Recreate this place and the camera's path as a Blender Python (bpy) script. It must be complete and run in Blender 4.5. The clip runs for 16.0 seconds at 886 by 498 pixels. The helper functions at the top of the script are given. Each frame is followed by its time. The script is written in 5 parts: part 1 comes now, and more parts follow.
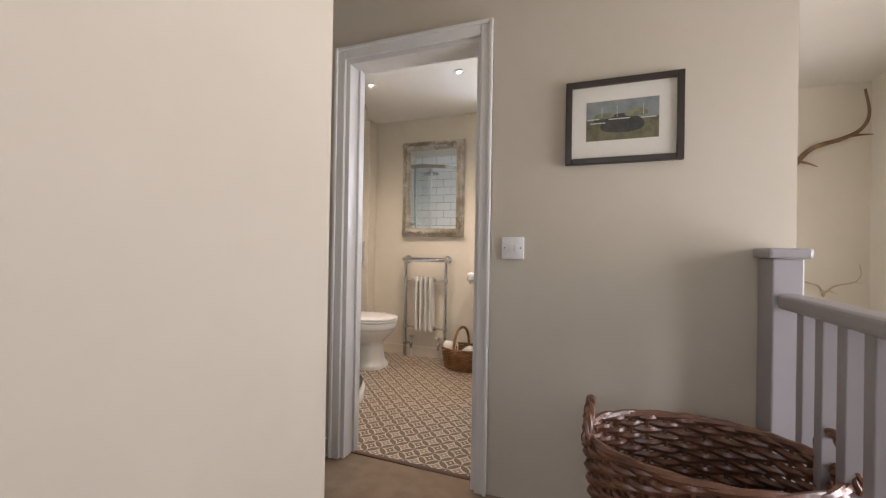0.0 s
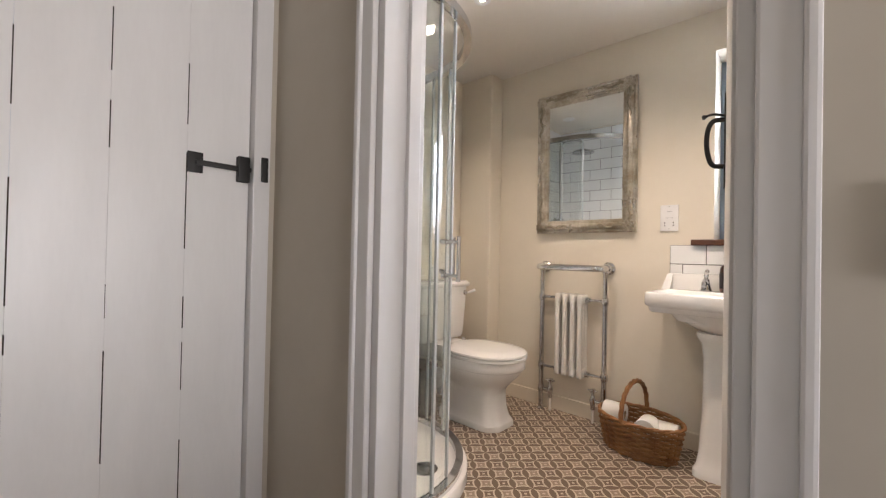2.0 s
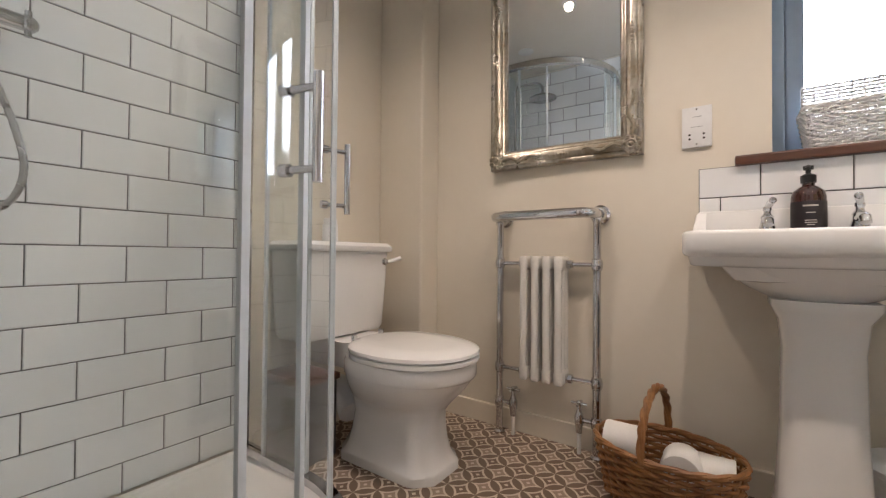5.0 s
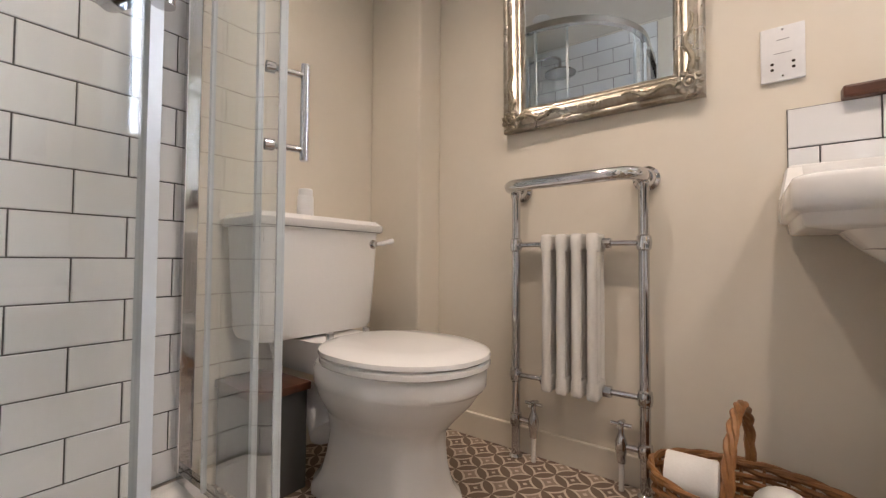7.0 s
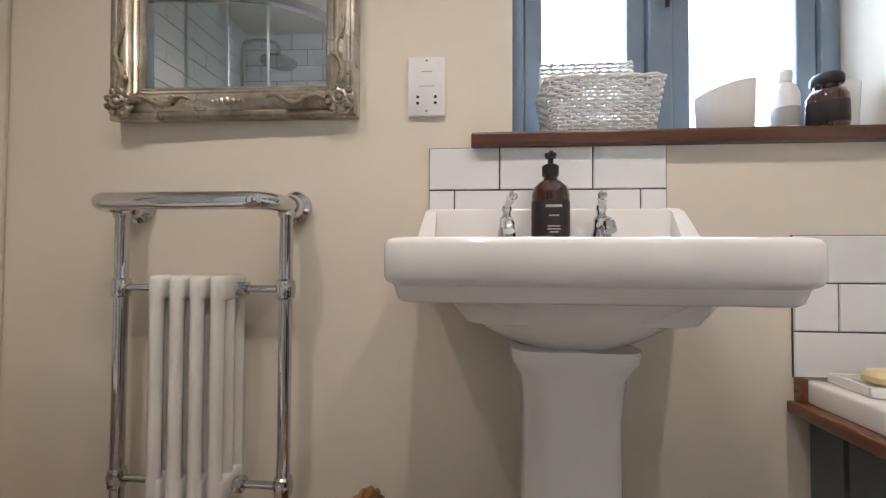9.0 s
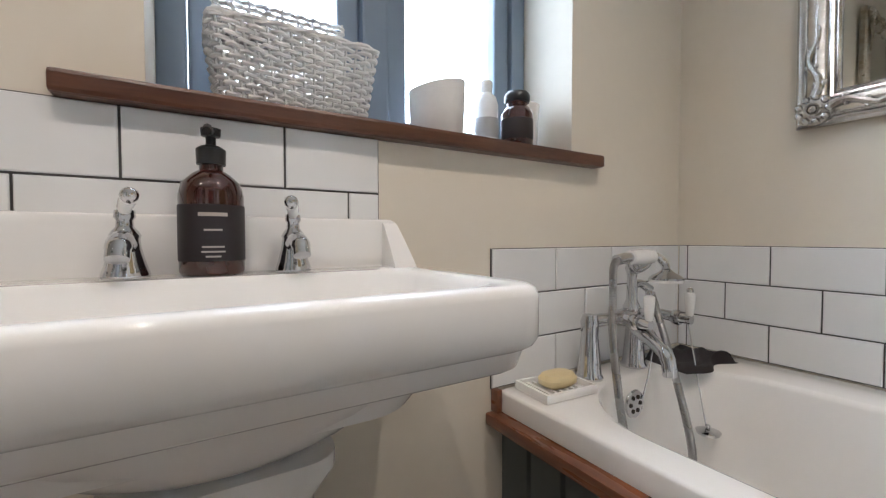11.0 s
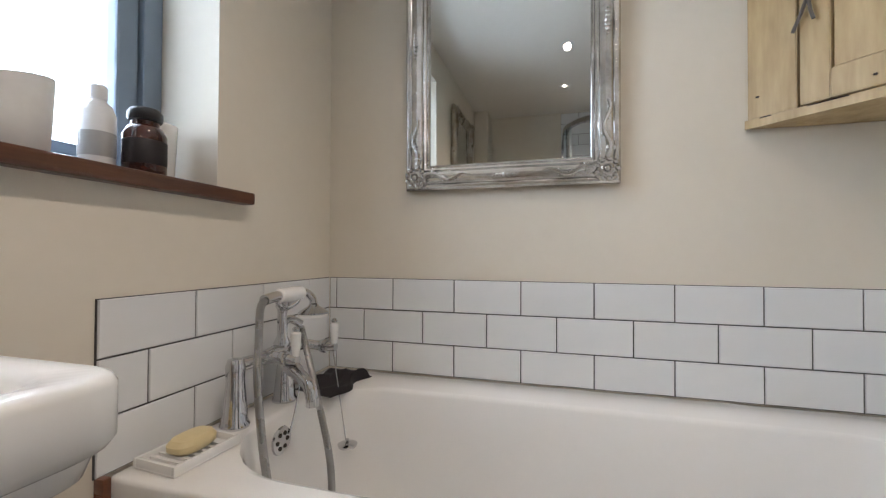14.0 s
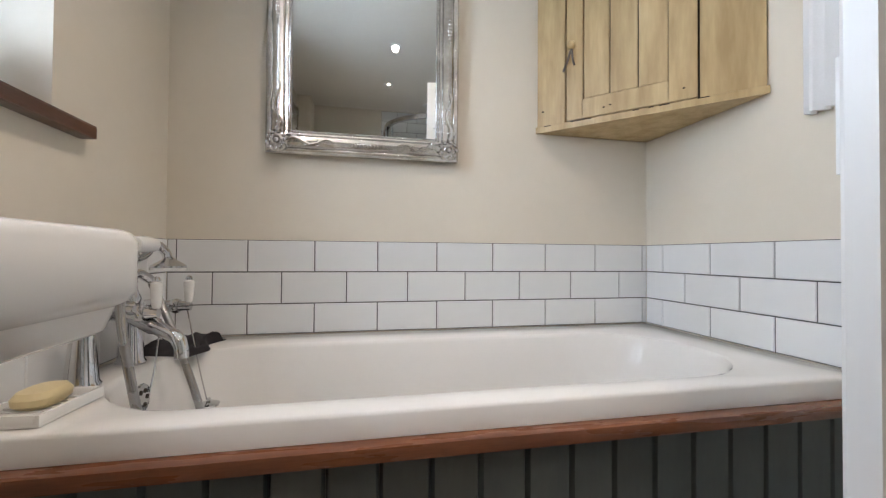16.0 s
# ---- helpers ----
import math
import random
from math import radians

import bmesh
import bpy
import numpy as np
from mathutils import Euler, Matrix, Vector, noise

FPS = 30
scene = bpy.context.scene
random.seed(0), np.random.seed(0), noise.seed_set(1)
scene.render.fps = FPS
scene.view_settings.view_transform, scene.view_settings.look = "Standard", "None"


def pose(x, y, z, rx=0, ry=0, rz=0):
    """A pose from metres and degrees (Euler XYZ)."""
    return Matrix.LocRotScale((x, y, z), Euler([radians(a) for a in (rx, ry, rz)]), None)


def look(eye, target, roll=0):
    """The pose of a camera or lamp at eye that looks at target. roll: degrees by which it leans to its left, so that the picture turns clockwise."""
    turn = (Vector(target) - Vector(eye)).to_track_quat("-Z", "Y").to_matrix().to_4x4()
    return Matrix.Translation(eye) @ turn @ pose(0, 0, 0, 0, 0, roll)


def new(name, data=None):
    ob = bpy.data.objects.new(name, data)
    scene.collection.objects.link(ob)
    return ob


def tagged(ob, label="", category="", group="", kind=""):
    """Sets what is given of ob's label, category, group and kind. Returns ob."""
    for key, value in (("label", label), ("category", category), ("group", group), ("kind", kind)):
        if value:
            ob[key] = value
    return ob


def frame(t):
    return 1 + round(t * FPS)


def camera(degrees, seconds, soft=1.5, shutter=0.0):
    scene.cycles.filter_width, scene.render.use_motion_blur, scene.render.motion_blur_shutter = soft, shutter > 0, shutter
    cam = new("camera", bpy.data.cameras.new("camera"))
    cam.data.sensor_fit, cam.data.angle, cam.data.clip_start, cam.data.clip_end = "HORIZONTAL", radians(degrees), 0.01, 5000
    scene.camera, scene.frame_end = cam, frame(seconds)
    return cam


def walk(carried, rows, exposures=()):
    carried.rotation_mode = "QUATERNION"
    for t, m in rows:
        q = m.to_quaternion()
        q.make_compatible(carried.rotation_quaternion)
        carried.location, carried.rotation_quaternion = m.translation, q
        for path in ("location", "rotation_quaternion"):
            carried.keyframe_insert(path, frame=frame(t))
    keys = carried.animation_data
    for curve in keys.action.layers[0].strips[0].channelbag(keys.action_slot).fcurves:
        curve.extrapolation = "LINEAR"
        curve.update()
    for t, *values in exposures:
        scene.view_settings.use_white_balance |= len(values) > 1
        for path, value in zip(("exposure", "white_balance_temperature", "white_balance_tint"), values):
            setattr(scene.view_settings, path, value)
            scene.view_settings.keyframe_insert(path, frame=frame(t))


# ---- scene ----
cam = camera(95.6, 16.0, 1.3)
PATH = [
    (0, (0.096, 0.09, 0.961), (-0.628, 1.954, 0.969), 1.0),
    (0.5, (0.023, 0.382, 0.978), (-0.913, 2.15, 0.99), 0.9),
    (1, (-0.057, 0.658, 0.972), (-1.194, 2.303, 0.989), 0.9),
    (1.5, (-0.193, 0.893, 0.965), (-1.478, 2.425, 0.979), 1.1),
    (2, (-0.312, 1.112, 0.945), (-1.661, 2.589, 0.967), 1.2),
    (2.5, (-0.394, 1.336, 0.891), (-1.748, 2.808, 0.921), 1.4),
    (3, (-0.513, 1.496, 0.852), (-1.801, 3.026, 0.881), 1.1),
    (3.5, (-0.563, 1.658, 0.85), (-1.828, 3.207, 0.836), 0.7),
    (4, (-0.647, 1.752, 0.777), (-1.847, 3.352, 0.777), 0.8),
    (4.5, (-0.686, 1.833, 0.743), (-1.854, 3.457, 0.775), 0.8),
    (4.7, (-0.72, 1.855, 0.736), (-1.868, 3.493, 0.765), 0.5),
    (6.8, (-0.958, 2.109, 0.651), (-2.151, 3.714, 0.693), 0.3),
    (7, (-0.938, 2.165, 0.64), (-2.13, 3.771, 0.699), 0.4),
    (7.5, (-0.914, 2.289, 0.633), (-1.902, 4.026, 0.695), 0.5),
    (8, (-0.851, 2.396, 0.653), (-1.636, 4.235, 0.699), 0.3),
    (8.5, (-0.786, 2.475, 0.698), (-1.313, 4.404, 0.737), 0.3),
    (9, (-0.738, 2.535, 0.764), (-0.902, 4.528, 0.808), 0.3),
    (9.5, (-0.716, 2.618, 0.796), (-0.468, 4.603, 0.844), 0.2),
    (10, (-0.653, 2.686, 0.817), (-0.054, 4.594, 0.862), 0.2),
    (10.2, (-0.631, 2.72, 0.841), (0.076, 4.591, 0.861), 0.5),
    (12.3, (-0.591, 2.797, 0.807), (0.948, 4.074, 0.798), -0.3),
    (12.5, (-0.594, 2.804, 0.792), (1.028, 3.973, 0.829), 0.2),
    (13, (-0.582, 2.739, 0.833), (1.135, 3.764, 0.87), 0.2),
    (13.5, (-0.569, 2.734, 0.87), (1.267, 3.526, 0.9), 0.3),
    (14, (-0.564, 2.706, 0.892), (1.362, 3.244, 0.922), 0.3),
    (14.5, (-0.585, 2.721, 0.882), (1.398, 2.981, 0.911), 0.4),
    (15, (-0.523, 2.805, 0.868), (1.477, 2.847, 0.902), 0.3),
    (15.5, (-0.57, 2.883, 0.85), (1.42, 2.683, 0.849), 0.4),
    (16, (-0.728, 2.864, 0.772), (1.232, 2.455, 0.803), 0.4),
]
EXPOSURES = [(0, 0.5, 6700, 17), (1.5, 0.5, 6600, 17), (2.5, 0.55, 6800, 18), (4.5, 0.22, 6450, 18), (7, 0.40, 6500, 19), (8.5, 0.28, 6250, 17), (10, -0.05, 5950, 13), (12.5, -0.12, 6150, 14), (14, -0.28, 6200, 14), (15, -0.24, 6200, 14), (16, -0.08, 6200, 14)]
walk(cam, [(t, look(eye, target, roll)) for t, eye, target, roll in PATH], EXPOSURES)

# ---- light ----
world = bpy.data.worlds.new("sky")
scene.world = world
world.use_nodes = True
wn = world.node_tree.nodes
sky = wn.new("ShaderNodeTexSky")
sky.sky_type, sky.sun_disc = "NISHITA", False
sky.sun_elevation, sky.sun_rotation = radians(38), radians(150)
world.node_tree.links.new(sky.outputs[0], wn["Background"].inputs[0])
wn["Background"].inputs[1].default_value = 0.15

sun = new("sun", bpy.data.lights.new("sun", "SUN"))
sun.data.energy, sun.data.angle, sun.data.color = 0.8, radians(15), (1, 0.96, 0.9)
sun.matrix_world = look((3, -6, 5), (0, 0, 0))


def area(name, eye, target, w, h, watts, col):
    a = new(name, bpy.data.lights.new(name, "AREA"))
    a.data.shape, a.data.size, a.data.size_y, a.data.energy, a.data.color = "RECTANGLE", w, h, watts, col
    a.matrix_world = look(eye, target)
    return a


area("window_daylight", (-0.25, 3.70, 1.52), (-0.25, 2.0, 1.2), 0.80, 0.88, 24, (0.72, 0.87, 1.0))
# added fill lamp in the made-up opening of the south landing wall
area("landing_fill", (0.2, -1.66, 1.5), (0.0, 0.6, 1.2), 1.1, 1.0, 4, (0.90, 0.95, 1.0))
area("stairwell_daylight", (1.98, 1.2, 0.87), (0.0, 1.2, 0.87), 1.2, 1.15, 41, (0.95, 0.97, 1.0))

SPOT_W = 26

# ---- materials ----


def mat(name, col, rough=0.5, metal=0.0, col2=None, scale=6.0, bump=0.0, bscale=80.0, rand=0.0, rvar=0.08, coat=0.0, stretch=(1, 1, 1), fine=0.35):
    m = bpy.data.materials.new(name)
    m.use_nodes = True
    nt, n = m.node_tree, m.node_tree.nodes
    p = n["Principled BSDF"]
    tc = n.new("ShaderNodeTexCoord")
    mp = n.new("ShaderNodeMapping")
    mp.inputs["Scale"].default_value = stretch
    nt.links.new(tc.outputs["Object"], mp.inputs[0])
    big, small = n.new("ShaderNodeTexNoise"), n.new("ShaderNodeTexNoise")
    big.inputs["Scale"].default_value, small.inputs["Scale"].default_value = scale, bscale
    big.inputs["Detail"].default_value, small.inputs["Detail"].default_value = 4, 3
    for b in (big, small):
        nt.links.new(mp.outputs[0], b.inputs["Vector"])
    add = n.new("ShaderNodeMath")
    add.operation = "MULTIPLY_ADD"
    nt.links.new(small.outputs["Fac"], add.inputs[0])
    add.inputs[1].default_value = fine
    nt.links.new(big.outputs["Fac"], add.inputs[2])
    ramp = n.new("ShaderNodeMapRange")
    ramp.inputs[1].default_value, ramp.inputs[2].default_value = 0.3 + fine * 0.5, 0.7 + fine * 0.5
    nt.links.new(add.outputs[0], ramp.inputs[0])
    mix = n.new("ShaderNodeMix")
    mix.data_type = "RGBA"
    c2 = col2 or tuple(c * 0.9 for c in col)
    mix.inputs[6].default_value, mix.inputs[7].default_value = (*col, 1), (*c2, 1)
    nt.links.new(ramp.outputs[0], mix.inputs[0])
    out = mix.outputs[2]
    if rand:
        oi = n.new("ShaderNodeObjectInfo")
        mr = n.new("ShaderNodeMapRange")
        mr.inputs[3].default_value, mr.inputs[4].default_value = 1 - rand, 1.0
        nt.links.new(oi.outputs["Random"], mr.inputs[0])
        mul = n.new("ShaderNodeMix")
        mul.data_type, mul.blend_type = "RGBA", "MULTIPLY"
        mul.inputs[0].default_value = 1
        nt.links.new(out, mul.inputs[6])
        cb = n.new("ShaderNodeCombineColor")
        for k in range(3):
            nt.links.new(mr.outputs[0], cb.inputs[k])
        nt.links.new(cb.outputs[0], mul.inputs[7])
        out = mul.outputs[2]
    nt.links.new(out, p.inputs["Base Color"])
    rr = n.new("ShaderNodeMapRange")
    rr.inputs[3].default_value, rr.inputs[4].default_value = max(0.02, rough - rvar), min(1, rough + rvar)
    nt.links.new(big.outputs["Fac"], rr.inputs[0])
    nt.links.new(rr.outputs[0], p.inputs["Roughness"])
    p.inputs["Metallic"].default_value = metal
    p.inputs["Coat Weight"].default_value = coat
    if bump:
        bp = n.new("ShaderNodeBump")
        bp.inputs["Strength"].default_value, bp.inputs["Distance"].default_value = bump, 0.002
        nt.links.new(add.outputs[0], bp.inputs["Height"])
        nt.links.new(bp.outputs[0], p.inputs["Normal"])
    return m


def glass(name, col, rough=0.0, ior=1.45):
    m = bpy.data.materials.new(name)
    m.use_nodes = True
    p = m.node_tree.nodes["Principled BSDF"]
    p.inputs["Base Color"].default_value = (*col, 1)
    p.inputs["Roughness"].default_value = rough
    p.inputs["IOR"].default_value = ior
    p.inputs["Transmission Weight"].default_value = 1
    return m


def glow(name, col, strength):
    m = bpy.data.materials.new(name)
    m.use_nodes = True
    p = m.node_tree.nodes["Principled BSDF"]
    p.inputs["Base Color"].default_value = (*col, 1)
    p.inputs["Emission Color"].default_value = (*col, 1)
    p.inputs["Emission Strength"].default_value = strength
    return m


def floor_pattern(name, pitch):
    """Sheet floor printed with overlapping circles: pale petals on brown, a small square in each gap."""
    m = bpy.data.materials.new(name)
    m.use_nodes = True
    nt, n = m.node_tree, m.node_tree.nodes
    p = n["Principled BSDF"]
    tc = n.new("ShaderNodeTexCoord")
    sp = n.new("ShaderNodeSeparateXYZ")
    nt.links.new(tc.outputs["Object"], sp.inputs[0])

    def mth(op, a, b=None, c=None):
        k = n.new("ShaderNodeMath")
        k.operation = op
        for i, v in enumerate((a, b, c)):
            if v is None:
                continue
            if isinstance(v, (int, float)):
                k.inputs[i].default_value = v
            else:
                nt.links.new(v, k.inputs[i])
        return k.outputs[0]

    gu = mth("MULTIPLY", mth("ADD", sp.outputs[0], sp.outputs[1]), 0.7071 / pitch)
    gv = mth("MULTIPLY", mth("SUBTRACT", sp.outputs[1], sp.outputs[0]), 0.7071 / pitch)
    u, v = mth("SUBTRACT", mth("FRACT", gu), 0.5), mth("SUBTRACT", mth("FRACT", gv), 0.5)
    au, av = mth("ABSOLUTE", u), mth("ABSOLUTE", v)

    def arc(a, b):
        """Distance past the bow that swells in from one side of the cell."""
        return mth("SUBTRACT", mth("SQRT", mth("ADD", mth("POWER", mth("SUBTRACT", 1.08, a), 2), mth("POWER", b, 2))), 0.764)

    e = mth("MINIMUM", arc(au, av), arc(av, au))
    pale = mth("MULTIPLY", mth("GREATER_THAN", e, 0.0), mth("LESS_THAN", e, 0.095))
    dot = mth("LESS_THAN", mth("MAXIMUM", au, av), 0.075)
    pale = mth("MAXIMUM", pale, dot)
    check = mth("ABSOLUTE", mth("SUBTRACT", mth("MODULO", mth("ABSOLUTE", mth("ADD", mth("FLOOR", gu), mth("FLOOR", gv))), 2), 0))
    inner = mth("MULTIPLY", mth("GREATER_THAN", e, 0.095), check)
    nz = n.new("ShaderNodeTexNoise")
    nz.inputs["Scale"].default_value, nz.inputs["Detail"].default_value = 45, 5
    nt.links.new(tc.outputs["Object"], nz.inputs["Vector"])
    soft = mth("MULTIPLY", pale, mth("ADD", 0.72, mth("MULTIPLY", nz.outputs["Fac"], 0.5)))
    mix = n.new("ShaderNodeMix")
    mix.data_type, mix.clamp_factor = "RGBA", True
    mix.inputs[6].default_value, mix.inputs[7].default_value = (0.15, 0.098, 0.066, 1), (0.60, 0.52, 0.42, 1)
    nt.links.new(soft, mix.inputs[0])
    mix2 = n.new("ShaderNodeMix")
    mix2.data_type = "RGBA"
    mix2.inputs[7].default_value = (0.33, 0.255, 0.19, 1)
    nt.links.new(mth("MULTIPLY", mth("MULTIPLY", inner, mth("SUBTRACT", 1, dot)), 0.8), mix2.inputs[0])
    nt.links.new(mix.outputs[2], mix2.inputs[6])
    nt.links.new(mix2.outputs[2], p.inputs["Base Color"])
    p.inputs["Roughness"].default_value = 0.42
    bp = n.new("ShaderNodeBump")
    bp.inputs["Strength"].default_value, bp.inputs["Distance"].default_value = 0.15, 0.001
    nt.links.new(nz.outputs["Fac"], bp.inputs["Height"])
    nt.links.new(bp.outputs[0], p.inputs["Normal"])
    return m


M_CREAM = mat("cream_wall_paint", (0.73, 0.67, 0.57), 0.75, col2=(0.70, 0.64, 0.54), scale=2.5, bump=0.10, bscale=35)
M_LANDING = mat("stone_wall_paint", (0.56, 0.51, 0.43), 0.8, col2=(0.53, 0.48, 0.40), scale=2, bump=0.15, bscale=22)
M_CEIL = mat("ceiling_paint", (0.78, 0.74, 0.68), 0.85, col2=(0.75, 0.71, 0.65), scale=2, bump=0.05, bscale=30)
M_GLOSS = mat("white_gloss_paint", (0.76, 0.75, 0.74), 0.32, col2=(0.72, 0.71, 0.69), scale=3, bump=0.12, bscale=18, stretch=(4, 4, 1))
M_PLANK = mat("white_door_paint", (0.82, 0.81, 0.79), 0.38, col2=(0.78, 0.77, 0.75), scale=3, bump=0.12, bscale=25, stretch=(5, 5, 1))
M_TILE = mat("white_glazed_tile", (0.80, 0.80, 0.80), 0.08, col2=(0.77, 0.78, 0.78), scale=9, bump=0.05, bscale=14, rand=0.05, rvar=0.03)
M_GROUT = mat("dark_grout", (0.075, 0.073, 0.072), 0.85, bump=0.2, bscale=150)
M_CERAMIC = mat("white_ceramic", (0.82, 0.81, 0.79), 0.07, col2=(0.80, 0.79, 0.77), scale=4, rvar=0.03)
M_BATH = mat("white_enamel", (0.82, 0.80, 0.77), 0.06, col2=(0.80, 0.78, 0.75), scale=4, rvar=0.04)
M_CHROME = mat("chrome", (0.66, 0.66, 0.67), 0.06, 1.0, col2=(0.58, 0.58, 0.59), scale=10, rvar=0.05)
M_SILVER = mat("antique_silver_leaf", (0.62, 0.58, 0.51), 0.30, 0.9, col2=(0.30, 0.25, 0.18), scale=9, bump=0.5, bscale=60, rvar=0.12)
M_SILVER2 = mat("bright_silver_leaf", (0.75, 0.74, 0.72), 0.22, 0.95, col2=(0.42, 0.40, 0.37), scale=9, bump=0.4, bscale=60, rvar=0.1)
M_DARKGILT = mat("tarnished_silver", (0.22, 0.19, 0.14), 0.5, 0.7, col2=(0.42, 0.38, 0.3), scale=30, bump=0.5, bscale=90)
M_MIRROR = mat("mirror_silver", (0.80, 0.83, 0.82), 0.015, 1.0, col2=(0.79, 0.82, 0.81), rvar=0.0)
M_RAD = mat("cream_radiator_enamel", (0.76, 0.74, 0.70), 0.25)
M_BLUE = mat("blue_grey_window_paint", (0.20, 0.26, 0.33), 0.4, col2=(0.17, 0.22, 0.29), scale=4, bump=0.1, bscale=30)
M_WOOD = mat("mahogany_stained_wood", (0.23, 0.082, 0.035), 0.28, col2=(0.13, 0.042, 0.018), scale=7, bump=0.25, bscale=60, stretch=(6, 0.6, 6), coat=0.3)
M_WOODX = mat("mahogany_sill_wood", (0.12, 0.045, 0.022), 0.35, col2=(0.065, 0.024, 0.013), scale=7, bump=0.25, bscale=60, stretch=(0.6, 6, 6), coat=0.2)
M_PANEL = mat("dark_slate_paint", (0.105, 0.122, 0.122), 0.45, col2=(0.085, 0.10, 0.10), scale=3, bump=0.15, bscale=25, stretch=(4, 4, 1))
M_PINE = mat("aged_pine", (0.56, 0.42, 0.215), 0.45, col2=(0.36, 0.245, 0.105), scale=4, bump=0.25, bscale=22, stretch=(4, 4, 0.6), fine=0.3)
M_HOSE = mat("brushed_hose_metal", (0.42, 0.41, 0.40), 0.28, 1.0, col2=(0.34, 0.33, 0.32), scale=10)
# near-black for cracks, holes and wear, and for the cupboard's painted inner shade
M_DARKGAP = mat("dark_crack_wear_shade", (0.03, 0.022, 0.015), 0.9)
M_IRON = mat("black_iron", (0.018, 0.017, 0.016), 0.5, 0.4, col2=(0.03, 0.028, 0.026), bump=0.4, bscale=70)
M_FLOOR = floor_pattern("printed_circle_floor", 0.073)
M_CARPET = mat("beige_carpet", (0.30, 0.22, 0.15), 0.95, col2=(0.23, 0.165, 0.11), scale=14, bump=0.8, bscale=420, fine=0.7)
M_GLASS = glass("shower_glass", (0.955, 0.985, 0.975))
M_PANE = glass("frosted_pane", (1, 1, 1), 0.25)
M_PLASTIC = mat("white_plastic", (0.80, 0.80, 0.80), 0.3)
M_SKYCARD = glow("overcast_sky_glow", (0.93, 0.96, 1.0), 2.2)
M_SPOT = glow("lamp_glow", (1.0, 0.86, 0.66), 45)

# ---- building helpers ----
AT = {}


def link(name, bm, m, parent=None, label="", smooth=False, at=(0, 0, 0)):
    me = bpy.data.meshes.new(name)
    bmesh.ops.recalc_face_normals(bm, faces=bm.faces)
    bm.to_mesh(me)
    bm.free()
    me.materials.append(m)
    if smooth:
        for f in me.polygons:
            f.use_smooth = True
        me.set_sharp_from_angle(angle=radians(40))
    ob = new(name, me)
    ob.location = at
    AT[ob] = Vector(at)
    if parent:
        ob.parent = parent
        if label:
            ob["label"] = label
    return ob


def part(name, bm, m, parent, label="", smooth=True):
    """Links a bmesh given in world metres as one mesh under a thing or part, whose origin it takes over."""
    bmesh.ops.translate(bm, verts=bm.verts, vec=-AT[parent])
    ob = link(name, bm, m, parent, label, smooth)
    AT[ob] = AT[parent]
    return ob


def thing(name, at, label, category, group="", kind=""):
    ob = new(name)
    ob.location, ob.empty_display_size = at, 0.05
    AT[ob] = Vector(at)
    return tagged(ob, label, category, group, kind)


def setting(name, bm, m, label, category="", smooth=False):
    return tagged(link(name, bm, m, smooth=smooth), label, category or name.split("_")[0], kind="structure")


def box(bm, x0, x1, y0, y1, z0, z1, bev=0.0, seg=2):
    vs = [bm.verts.new((x, y, z)) for z in (z0, z1) for y in (y0, y1) for x in (x0, x1)]
    fs = [bm.faces.new([vs[i] for i in q]) for q in ((0, 2, 3, 1), (4, 5, 7, 6), (0, 1, 5, 4), (2, 6, 7, 3), (0, 4, 6, 2), (1, 3, 7, 5))]
    if bev:
        es = list({e for f in fs for e in f.edges})
        bmesh.ops.bevel(bm, geom=es, offset=bev, segments=seg, affect="EDGES", profile=0.6)
    return bm


def B(*a, **k):
    return box(bmesh.new(), *a, **k)


def loft(bm, rings, cap0=True, cap1=True):
    rows = [[bm.verts.new(p) for p in r] for r in rings]
    n = len(rows[0])
    for a, b in zip(rows, rows[1:]):
        for i in range(n):
            bm.faces.new((a[i], a[(i + 1) % n], b[(i + 1) % n], b[i]))
    if cap0:
        bm.faces.new(rows[0][::-1])
    if cap1:
        bm.faces.new(rows[-1])
    return bm


def rrect(cx, cy, z, w, d, r, n=6):
    """A rounded rectangle of size w by d round (cx, cy) at height z."""
    r = min(r, w / 2 - 1e-4, d / 2 - 1e-4)
    pts = []
    for k, (sx, sy) in enumerate(((1, 1), (-1, 1), (-1, -1), (1, -1))):
        for i in range(n + 1):
            a = math.pi / 2 * (k + i / n)
            pts.append((cx + sx * (w / 2 - r) + r * math.cos(a), cy + sy * (d / 2 - r) + r * math.sin(a), z))
    return pts


def lathe(bm, prof, c=(0, 0, 0), seg=20, axis="z"):
    rings = []
    for r, h in prof:
        ring = []
        for i in range(seg):
            a = 2 * math.pi * i / seg
            u, v = max(r, 1e-4) * math.cos(a), max(r, 1e-4) * math.sin(a)
            p = {"z": (u, v, h), "y": (u, h, v), "x": (h, u, v)}[axis]
            ring.append((c[0] + p[0], c[1] + p[1], c[2] + p[2]))
        rings.append(ring)
    return loft(bm, rings)


def curve(pts, n=6):
    """A smooth line through the points."""
    P = [Vector(p) for p in pts]
    P = [P[0] * 2 - P[1]] + P + [P[-1] * 2 - P[-2]]
    out = []
    for a, b, c, d in zip(P, P[1:], P[2:], P[3:]):
        for i in range(n):
            t = i / n
            out.append(0.5 * ((2 * b) + (c - a) * t + (2 * a - 5 * b + 4 * c - d) * t * t + (3 * b - a - 3 * c + d) * t ** 3))
    out.append(P[-2])
    return out


